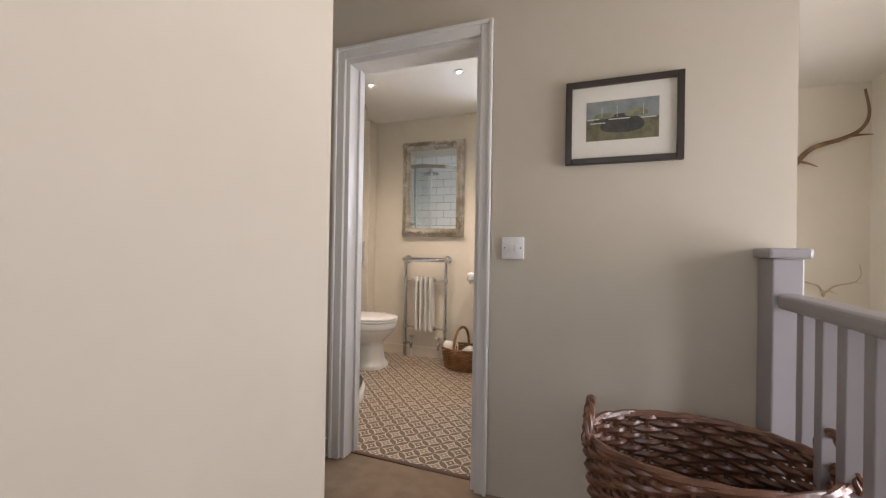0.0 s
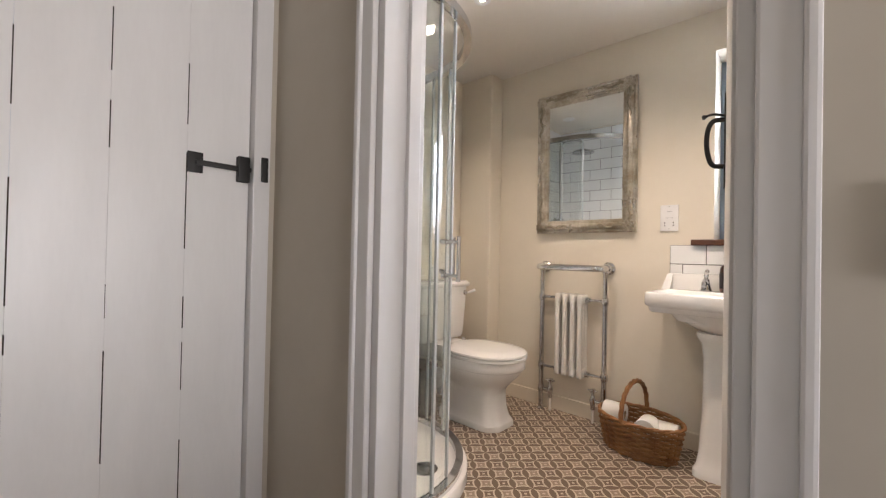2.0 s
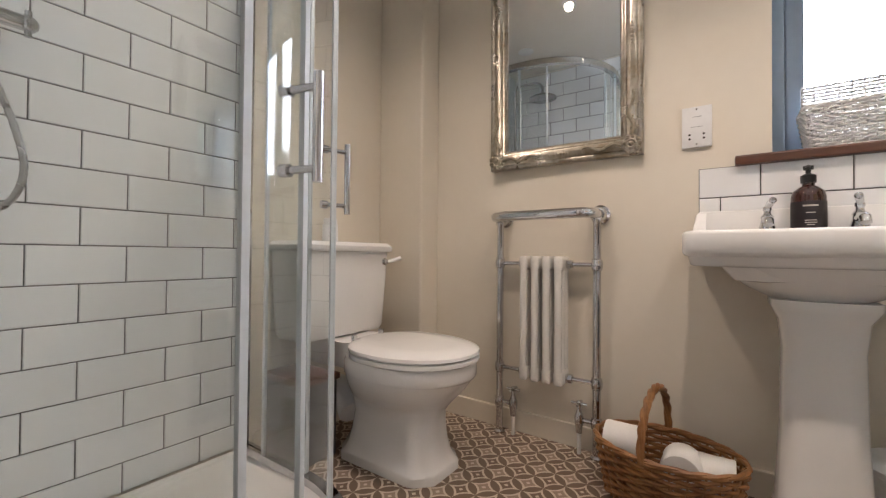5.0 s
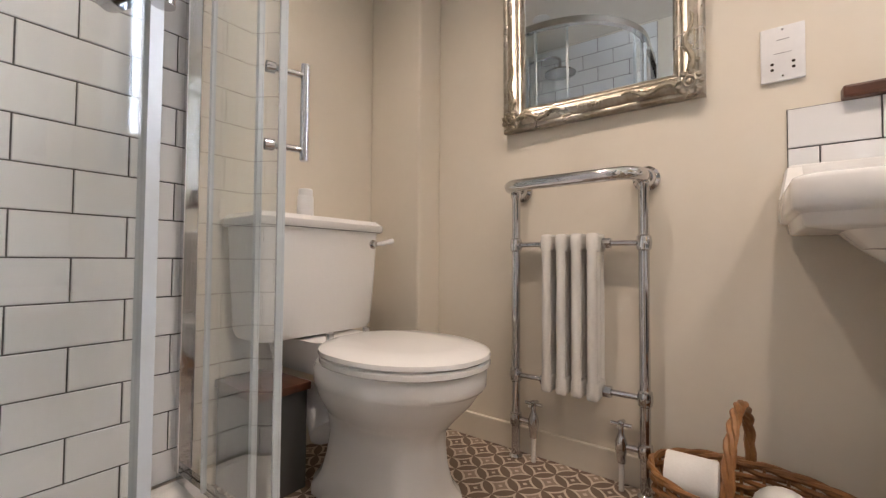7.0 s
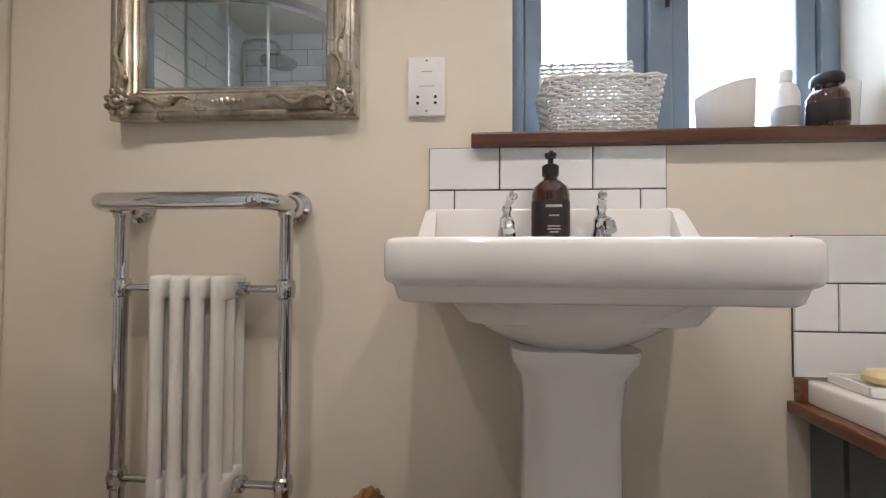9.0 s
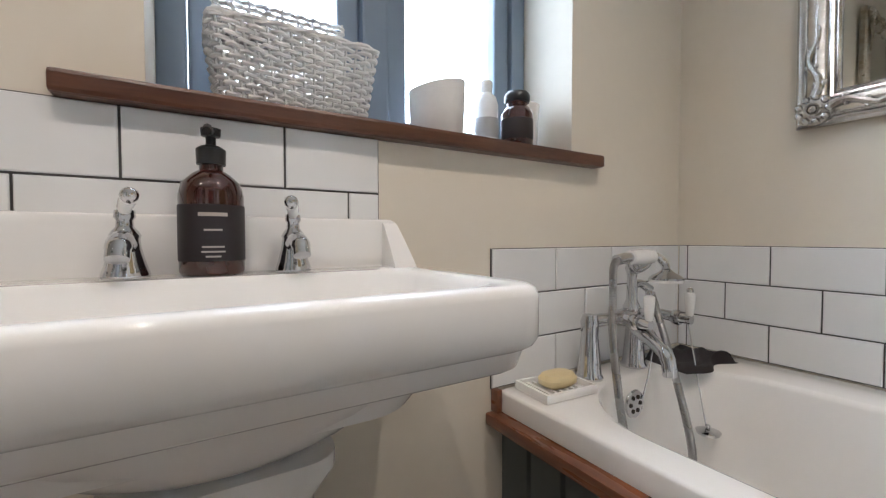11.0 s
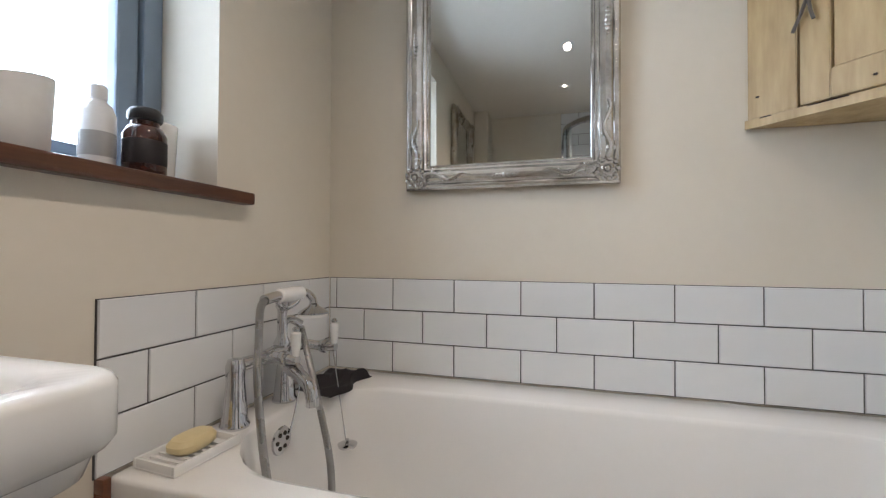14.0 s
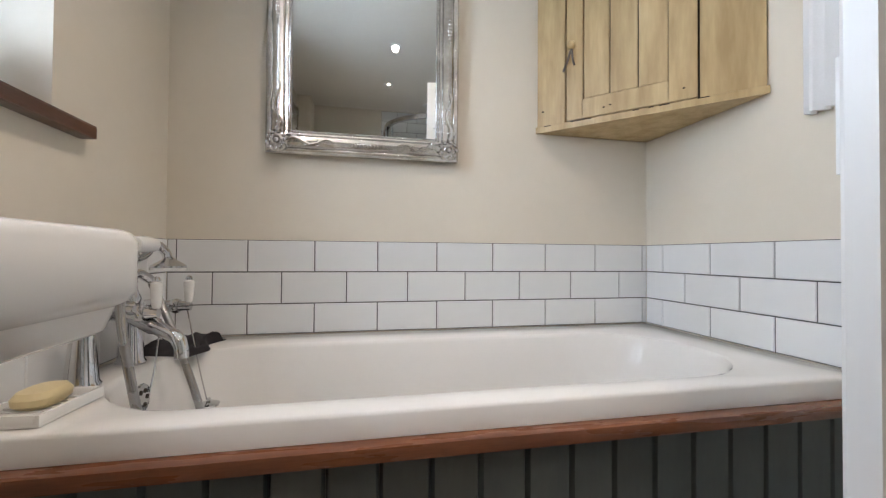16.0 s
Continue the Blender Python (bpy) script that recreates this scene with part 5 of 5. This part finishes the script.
for z, w in ((0.074, 0.42), (0.056, 0.26), (0.035, 0.32), (0.029, 0.34), (0.023, 0.22)):
    n = 8
    for zz in (0.0,):
        rows = [[(sbx + 0.0391 * math.sin(a), sby - 0.0391 * math.cos(a), BZ + z + h) for a in [-w + 2 * w * k / n for k in range(n + 1)]] for h in (0, 0.0045 if z > 0.07 else 0.0022)]
        va = [[bm.verts.new(p) for p in r] for r in rows]
        for k in range(n):
            bm.faces.new((va[0][k], va[0][k + 1], va[1][k + 1], va[1][k]))
part("label_print", bm, M_LABELTXT, soap, "pale lines of label print")

dish = thing("soap_dish", (0.035, 3.36, RZ), "white ceramic slatted soap dish on the bath rim", "soap dish")
bm = bmesh.new()
md = pose(0.035, 3.36, RZ, 0, 0, -4)
box(bm, -0.068, 0.068, -0.05, 0.05, 0.001, 0.007, bev=0.003)
for y0, y1, x0, x1 in ((-0.05, -0.043, -0.068, 0.068), (0.043, 0.05, -0.068, 0.068), (-0.043, 0.043, -0.068, -0.061), (-0.043, 0.043, 0.061, 0.068)):
    box(bm, x0, x1, y0, y1, 0.005, 0.020, bev=0.002)
bm.transform(md)
part("dish_body", bm, M_CERAMIC, dish)
for k in range(6):
    bm = B(-0.045 + 0.016 * k, -0.039 + 0.016 * k, -0.042, 0.042, 0.0065, 0.013)
    bm.transform(md)
    part("slat", bm, M_CERAMIC, dish, smooth=False)
sp = thing("soap_bar", (0.04, 3.36, RZ + 0.014), "pale yellow oval bar of soap in the dish", "soap")
bm = loft(bmesh.new(), [[(0.04 + a * math.copysign(abs(math.cos(t)) ** 0.7, math.cos(t)), 3.36 + b * math.copysign(abs(math.sin(t)) ** 0.7, math.sin(t)), RZ + z) for t in [2 * math.pi * k / 24 for k in range(24)]] for a, b, z in ((0.034, 0.022, 0.0135), (0.042, 0.028, 0.020), (0.043, 0.029, 0.030), (0.036, 0.023, 0.039), (0.02, 0.012, 0.042))])
part("bar", bm, mat("yellow_soap", (0.72, 0.60, 0.34), 0.4, col2=(0.68, 0.55, 0.30)), sp)

cl = thing("flannel", (0.50, 3.32, RZ), "crumpled dark charcoal face flannel on the bath corner", "flannel")
rf = random.Random(9)
bm = bmesh.new()
N = 14
grid = []
for i in range(N + 1):
    row = []
    for j in range(N + 1):
        u, v = i / N - 0.5, j / N - 0.5
        h = 0.012 + 0.012 * noise.noise(Vector((u * 5, v * 7, 3.1))) + 0.018 * math.exp(-((u * 3 + v * 2) ** 2) * 3)
        if abs(u) > 0.47 or abs(v) > 0.47:
            h = 0.002
        row.append(bm.verts.new((0.49 + u * 0.20 + v * 0.03, 3.325 + v * 0.13 + 0.012 * math.sin(u * 9), RZ + max(0.002, h))))
    grid.append(row)
for i in range(N):
    for j in range(N):
        bm.faces.new((grid[i][j], grid[i + 1][j], grid[i + 1][j + 1], grid[i][j + 1]))
rim = bmesh.ops.extrude_face_region(bm, geom=list(bm.faces))
for e in rim["geom"]:
    if isinstance(e, bmesh.types.BMVert):
        e.co.z -= 0.0015
part("cloth", bm, mat("charcoal_towelling", (0.028, 0.024, 0.027), 0.95, bump=0.8, bscale=300), cl)

# ---- sockets and switches ----
so = thing("shaver_socket", (-0.851, YN, 1.15), "white plastic shaver socket plate on the cream wall", "socket")
part("plate", B(-0.893, -0.809, YN - 0.010, YN, 1.085, 1.220, bev=0.003), M_PLASTIC, so)
bm = bmesh.new()
for x in (-0.871, -0.831):
    for z in (1.128, 1.114):
        lathe(bm, [(0.0, -0.0102), (0.0036, -0.0102), (0.0036, -0.0104), (0.0, -0.0104)], (x, YN, z), 10, "y")
part("pin_holes", bm, M_DARKGAP, so, "dark pin holes")
bm = bmesh.new()
for x, z in ((-0.851, 1.211), (-0.851, 1.096)):
    lathe(bm, [(0.0, -0.0102), (0.003, -0.0102), (0.0025, -0.0115), (0.0, -0.0118)], (x, YN, z), 10, "y")
part("screws", bm, M_CHROME, so, "small chrome screws")
part("print_lines", box(B(-0.862, -0.838, YN - 0.0104, YN - 0.0101, 1.185, 1.187), -0.868, -0.834, YN - 0.0104, YN - 0.0101, 1.152, 1.1535), mat("grey_ink", (0.35, 0.35, 0.36), 0.6), so, "faint grey printed lines", smooth=False)

sw = thing("light_switch", (-0.215, YL - 0.012, 0.976), "white double light switch on the stone-coloured wall", "light switch")
YF = YL - 0.012
part("plate", B(-0.258, -0.172, YF - 0.011, YF, 0.933, 1.018, bev=0.004), M_PLASTIC, sw)
for a, b in ((-0.2325, -0.2155), (-0.2145, -0.1975)):
    part("rocker", B(a, b, YF - 0.0135, YF - 0.0105, 0.961, 0.992, bev=0.001), M_PLASTIC, sw)
for x in (-0.246, -0.184):
    part("screw", L([(0.0, -0.011), (0.003, -0.011), (0.0025, -0.0122), (0.0, -0.0124)], (x, YF, 0.976), 10, "y"), M_CHROME, sw)

# ---- landing picture ----
M_FRAME = mat("dark_walnut_frame", (0.018, 0.012, 0.010), 0.35, col2=(0.03, 0.02, 0.015), bump=0.2, bscale=60)
M_MOUNT = mat("cream_mount_board", (0.74, 0.71, 0.65), 0.9)


def framed_picture(name, x0, x1, z0, z1, yb, label, inner):
    t = thing(name, ((x0 + x1) / 2, yb, z0), label, "picture")
    w = 0.022
    part("frame_side", B(x0, x0 + w, yb - 0.022, yb - 0.001, z0, z1, bev=0.003), M_FRAME, t, smooth=False)
    part("frame_side", B(x1 - w, x1, yb - 0.022, yb - 0.001, z0, z1, bev=0.003), M_FRAME, t, smooth=False)
    part("frame_rail", B(x0 + w, x1 - w, yb - 0.0215, yb - 0.001, z0, z0 + w, bev=0.003), M_FRAME, t, smooth=False)
    part("frame_rail", B(x0 + w, x1 - w, yb - 0.0215, yb - 0.001, z1 - w, z1, bev=0.003), M_FRAME, t, smooth=False)
    part("mount", B(x0 + w - 0.002, x1 - w + 0.002, yb - 0.010, yb - 0.004, z0 + w - 0.002, z1 - w + 0.002), M_MOUNT, t, "cream mount board", smooth=False)
    return t


pic = framed_picture("framed_picture", -0.025, 0.356, 1.281, 1.582, YF, "dark framed seascape painting of boats with cream mount", None)
ix0, ix1, iz0, iz1, iy = 0.046, 0.281, 1.364, 1.505, YF - 0.0103
part("sky_wash", B(ix0, ix1, iy - 0.0004, iy, 1.437, iz1), mat("stormy_sky_paint", (0.16, 0.19, 0.20), 0.7, col2=(0.26, 0.28, 0.27), scale=22), pic, "painted grey sky", smooth=False)
part("land_wash", B(ix0, ix1, iy - 0.0004, iy, iz0, 1.4369), mat("olive_ground_paint", (0.085, 0.085, 0.05), 0.7, col2=(0.19, 0.17, 0.10), scale=30), pic, "painted olive foreshore", smooth=False)
bm = bmesh.new()


def blob(bm, cx, cz, w, h, d):
    vs = [bm.verts.new((cx + w * math.cos(a), iy - d, cz + h * math.sin(a) - 0.3 * h * math.cos(a) ** 2)) for a in [2 * math.pi * k / 20 for k in range(20)]]
    bm.faces.new(vs)


blob(bm, 0.165, 1.423, 0.072, 0.034, 0.0006)
blob(bm, 0.10, 1.443, 0.03, 0.016, 0.0007)
part("boat_shape", bm, mat("dark_boat_paint", (0.03, 0.032, 0.03), 0.7, col2=(0.07, 0.07, 0.06), scale=30), pic, "painted dark boat", smooth=False)
bm = bmesh.new()
blob(bm, 0.21, 1.457, 0.038, 0.015, 0.0008)
blob(bm, 0.105, 1.452, 0.034, 0.011, 0.0009)
part("hull_shape", bm, mat("ochre_hull_paint", (0.24, 0.24, 0.15), 0.7, col2=(0.13, 0.14, 0.1), scale=40), pic, "painted pale upturned hull", smooth=False)

bm = bmesh.new()
for x0, x1, zz in ((0.06, 0.11, 1.425), (0.12, 0.19, 1.4365), (0.225, 0.272, 1.4335), (0.05, 0.09, 1.4395)):
    box(bm, x0, x1, iy - 0.0012, iy - 0.0009, zz, zz + 0.0035)
for x0 in (0.098, 0.148, 0.232):
    box(bm, x0, x0 + 0.0014, iy - 0.0012, iy - 0.0009, 1.445, 1.485)
part("surf_stroke", bm, mat("pale_surf_paint", (0.55, 0.55, 0.50), 0.7), pic, "pale painted strokes of surf and masts", smooth=False)

# small dark frame high on the west wall, above the plank door
p2 = thing("small_picture", (-1.47, 1.20, 1.90), "small dark framed picture above the plank door", "picture")
part("frame", B(-1.469, -1.451, 1.10, 1.345, 1.90, 2.12, bev=0.003), M_FRAME, p2, smooth=False)
part("mount", B(-1.4515, -1.4495, 1.125, 1.32, 1.925, 2.095), M_MOUNT, p2, smooth=False)

# ---- balustrade on the landing ----
M_RAIL = mat("mauve_grey_paint", (0.36, 0.34, 0.36), 0.4, col2=(0.33, 0.31, 0.33), scale=4, bump=0.1, bscale=25)
bal = thing("balustrade", (0.61, 0.6, 0.002), "mauve grey painted stair balustrade with square balusters", "balustrade")
part("newel_post", B(0.565, 0.640, 1.52, 1.635, 0.002, 0.955, bev=0.005), M_RAIL, bal, smooth=False)
part("newel_cap", B(0.552, 0.655, 1.505, 1.642, 0.956, 0.985, bev=0.008), M_RAIL, bal, smooth=False)
bm = B(0.575, 0.645, -1.69, 1.519, 0.812, 0.853, bev=0.012, seg=3)
part("handrail", bm, M_RAIL, bal, smooth=False)
part("bottom_rail", B(0.585, 0.635, -1.69, 1.519, 0.003, 0.045, bev=0.004), M_RAIL, bal, smooth=False)
for k in range(32):
    y = 1.42 - k * 0.098
    part("baluster", B(0.592, 0.628, y - 0.018, y + 0.018, 0.0455, 0.8115, bev=0.003), M_RAIL, bal, smooth=False)

# ---- antlers in the stairwell ----
M_HORN = mat("brown_antler", (0.16, 0.085, 0.045), 0.6, col2=(0.28, 0.18, 0.10), scale=12, bump=0.5, bscale=60)
M_BONE = mat("pale_bone", (0.62, 0.52, 0.38), 0.6, col2=(0.5, 0.38, 0.25), scale=15)


def antlers(name, x, z, s, label, m):
    t = thing(name, (x, 4.08, z), label, "antlers")
    part("skull_plate", ball(bmesh.new(), (x, 4.06, z), 0.05 * s, 0.7, 0.45, 1.3), M_BONE, t, "pale bone skull plate")
    for d in (-1, 1):
        beam = curve([(x + d * 0.02 * s, 4.05, z + 0.03 * s), (x + d * 0.12 * s, 4.02, z + 0.15 * s), (x + d * 0.30 * s, 4.0, z + 0.21 * s), (x + d * 0.40 * s, 3.99, z + 0.27 * s), (x + d * 0.44 * s, 3.98, z + 0.38 * s), (x + d * 0.41 * s, 3.97, z + 0.56 * s)], 6)
        part("beam", T(beam, [0.021 * s * (1 - 0.65 * i / len(beam)) for i in range(len(beam))], 9), m, t)
        for p0, p1 in (((0.05, 0.06), (0.14, 0.0)), ((0.36, 0.235), (0.46, 0.22))):
            tn = curve([(x + d * p0[0] * s, 4.03, z + p0[1] * s), (x + d * (p0[0] + p1[0]) / 2 * s, 3.99, z + (p0[1] + p1[1]) / 2 * s), (x + d * p1[0] * s, 3.97, z + p1[1] * s)])
            part("tine", T(tn, [0.012 * s * (1 - 0.8 * i / len(tn)) for i in range(len(tn))], 7), m, t)


antlers("stag_antlers", 1.50, 1.65, 1.0, "brown stag antlers mounted on the stairwell wall", M_HORN)
antlers("small_antlers", 1.72, 0.68, 0.42, "small pale roe antlers mounted low on the stairwell wall", M_BONE)

# ---- bathroom odds ----
wb = thing("white_bin", (-0.40, 3.31, 0), "small white rounded bin beside the basin pedestal", "bin")
part("bin_body", L([(0.0, 0.001), (0.080, 0.001), (0.084, 0.006), (0.098, 0.20), (0.100, 0.21), (0.0, 0.211)], (-0.40, 3.31, 0), 28), M_PLASTIC, wb)
part("bin_lid", L([(0.102, 0.2115), (0.103, 0.225), (0.085, 0.240), (0.04, 0.247), (0.0, 0.248)], (-0.40, 3.31, 0), 28), M_PLASTIC, wb)
tw = thing("hanging_towel", (0.0, 1.80, 1.13), "white towel hanging from a hook on the wall", "towel")
bm = bmesh.new()
cols = []
for i in range(17):
    u = i / 16 - 0.5
    cols.append([(0.0 + u * 0.11, 1.795 + 0.014 * math.cos(u * 22) * f, z) for z, f in ((1.125, 1.0), (1.3, 0.9), (1.5, 0.7), (1.66, 0.3), (1.70, 0.1))])
ring = [bmesh.new()]
bm = ring[0]
fr = [[bm.verts.new(p) for p in c] for c in cols]
bkv = [[bm.verts.new((p[0], p[1] - 0.02, p[2])) for p in c] for c in cols]
for a, b in ((fr, False), (bkv, True)):
    for i in range(16):
        for k in range(4):
            bm.faces.new((a[i][k], a[i + 1][k], a[i + 1][k + 1], a[i][k + 1]))
for i in range(16):
    bm.faces.new((fr[i][0], fr[i + 1][0], bkv[i + 1][0], bkv[i][0]))
    bm.faces.new((fr[i][4], fr[i + 1][4], bkv[i + 1][4], bkv[i][4]))
for i in (0, 16):
    for k in range(4):
        bm.faces.new((fr[i][k], fr[i][k + 1], bkv[i][k + 1], bkv[i][k]))
part("towel", bm, mat("white_towelling", (0.80, 0.80, 0.80), 0.95, bump=0.6, bscale=260), tw)
part("hook", T(curve([(0.0, 1.772, 1.72), (0.0, 1.81, 1.70), (0.0, 1.82, 1.72)]), 0.005, 8), M_IRON, tw, "black iron hook")

ih = thing("wall_hook", (-1.10, YS, 1.31), "black wrought iron hook with a twisted stem on the bathroom wall", "hook")
part("hook_plate", B(-1.112, -1.088, YS, YS + 0.004, 1.33, 1.40, bev=0.002), M_IRON, ih)
part("hook_arm", T(curve([(-1.10, YS + 0.004, 1.375), (-1.10, YS + 0.05, 1.385), (-1.10, YS + 0.085, 1.375), (-1.10, YS + 0.091, 1.345)]), 0.005, 8), M_IRON, ih)
bm = bmesh.new()
for ph in (0, math.pi):
    tube(bm, [(-1.10 + 0.004 * math.cos(k * 0.8 + ph), YS + 0.091 + 0.004 * math.sin(k * 0.8 + ph), 1.375 - 0.0025 * k) for k in range(24)], 0.0036, 6)
part("twisted_stem", bm, M_IRON, ih)
lf = [(0.0, 0.035), (0.012, 0.018), (0.020, -0.004), (0.012, -0.024), (0.003, -0.036), (0.0, -0.065), (-0.004, -0.036), (-0.014, -0.022), (-0.018, -0.002), (-0.010, 0.018)]
part("leaf", loft(bmesh.new(), [[(-1.10 + 0.75 * u, YS + 0.088 + 0.6 * u + d, 1.318 + w) for u, w in lf] for d in (0.0, 0.005)]), M_IRON, ih, smooth=False)

# ---- tiles ----
TILE = {}


def tile_mesh(w, h):
    """A glazed tile of w by h in the plane x, z, its front towards -y with a softened edge."""
    key = (round(w, 3), round(h, 3))
    if key not in TILE:
        bm = bmesh.new()
        e = 0.0016
        loft(bm, [[(sx * (w / 2 - i), y, sz * (h / 2 - i)) for sx, sz in ((-1, -1), (1, -1), (1, 1), (-1, 1))] for i, y in ((0, 0), (0, -0.004), (e, -0.006))], cap0=False)
        bmesh.ops.recalc_face_normals(bm, faces=bm.faces)
        me = bpy.data.meshes.new("tile")
        bm.to_mesh(me)
        bm.free()
        me.materials.append(M_TILE)
        TILE[key] = me
    return TILE[key]


def tiles(wall, origin, turn, u0, u1, lines, joint, pitch, first=0):
    """Half-bond tiles on a wall: u runs along the wall from the origin, lines are the courses' heights from top to bottom."""
    m = pose(*origin, 0, 0, turn)
    g = 0.0016
    bm = B(u0, u1, -0.0035, 0.0, lines[-1], lines[0])
    bm.transform(m)
    part("grout", bm, M_GROUT, wall, "dark grey grout bed", smooth=False)
    jig = random.Random(11)
    for k, (zt, zb) in enumerate(zip(lines, lines[1:])):
        off = joint + (0.5 * pitch if (k + first) % 2 else 0)
        cuts = [u0] + [c for c in (off + pitch * i for i in range(-40, 41)) if u0 + 0.012 < c < u1 - 0.012] + [u1]
        for a, b in zip(cuts, cuts[1:]):
            ob = bpy.data.objects.new("tile", tile_mesh(b - a - 2 * g, zt - zb - 2 * g))
            scene.collection.objects.link(ob)
            ob.parent = wall
            ob.matrix_basis = m @ pose((a + b) / 2, -0.0012, (zt + zb) / 2, jig.uniform(-0.25, 0.25), 0, jig.uniform(-0.2, 0.2))


bz = [0.816, 0.715, 0.614, RZ + 0.002]
tiles(wall_east, (XE, 0, 0), -90, -3.434, -1.774, bz, -3.409, 0.202)
tiles(wall_north, (0, YN, 0), 0, -0.077, 0.633, bz, 0.113, 0.202)
tiles(wall_south, (0, YS, 0), 180, -0.633, 0.062, bz, -0.345, 0.202)
tiles(wall_north, (0, YN, 0), 0, -0.845, -0.328, [1.012, 0.916, 0.867], -0.686, 0.202)
ws = [2.155] + [0.742 + 0.101 * k for k in range(13, -7, -1)] + [0.053]
tiles(wall_west, (XW, 0, 0), 90, SY + 0.007, 2.655, ws, 2.395, 0.202, 1)
tiles(wall_shower, (0, SY, 0), 180, 1.286, -XW - 0.007, ws, 2.06, 0.202)
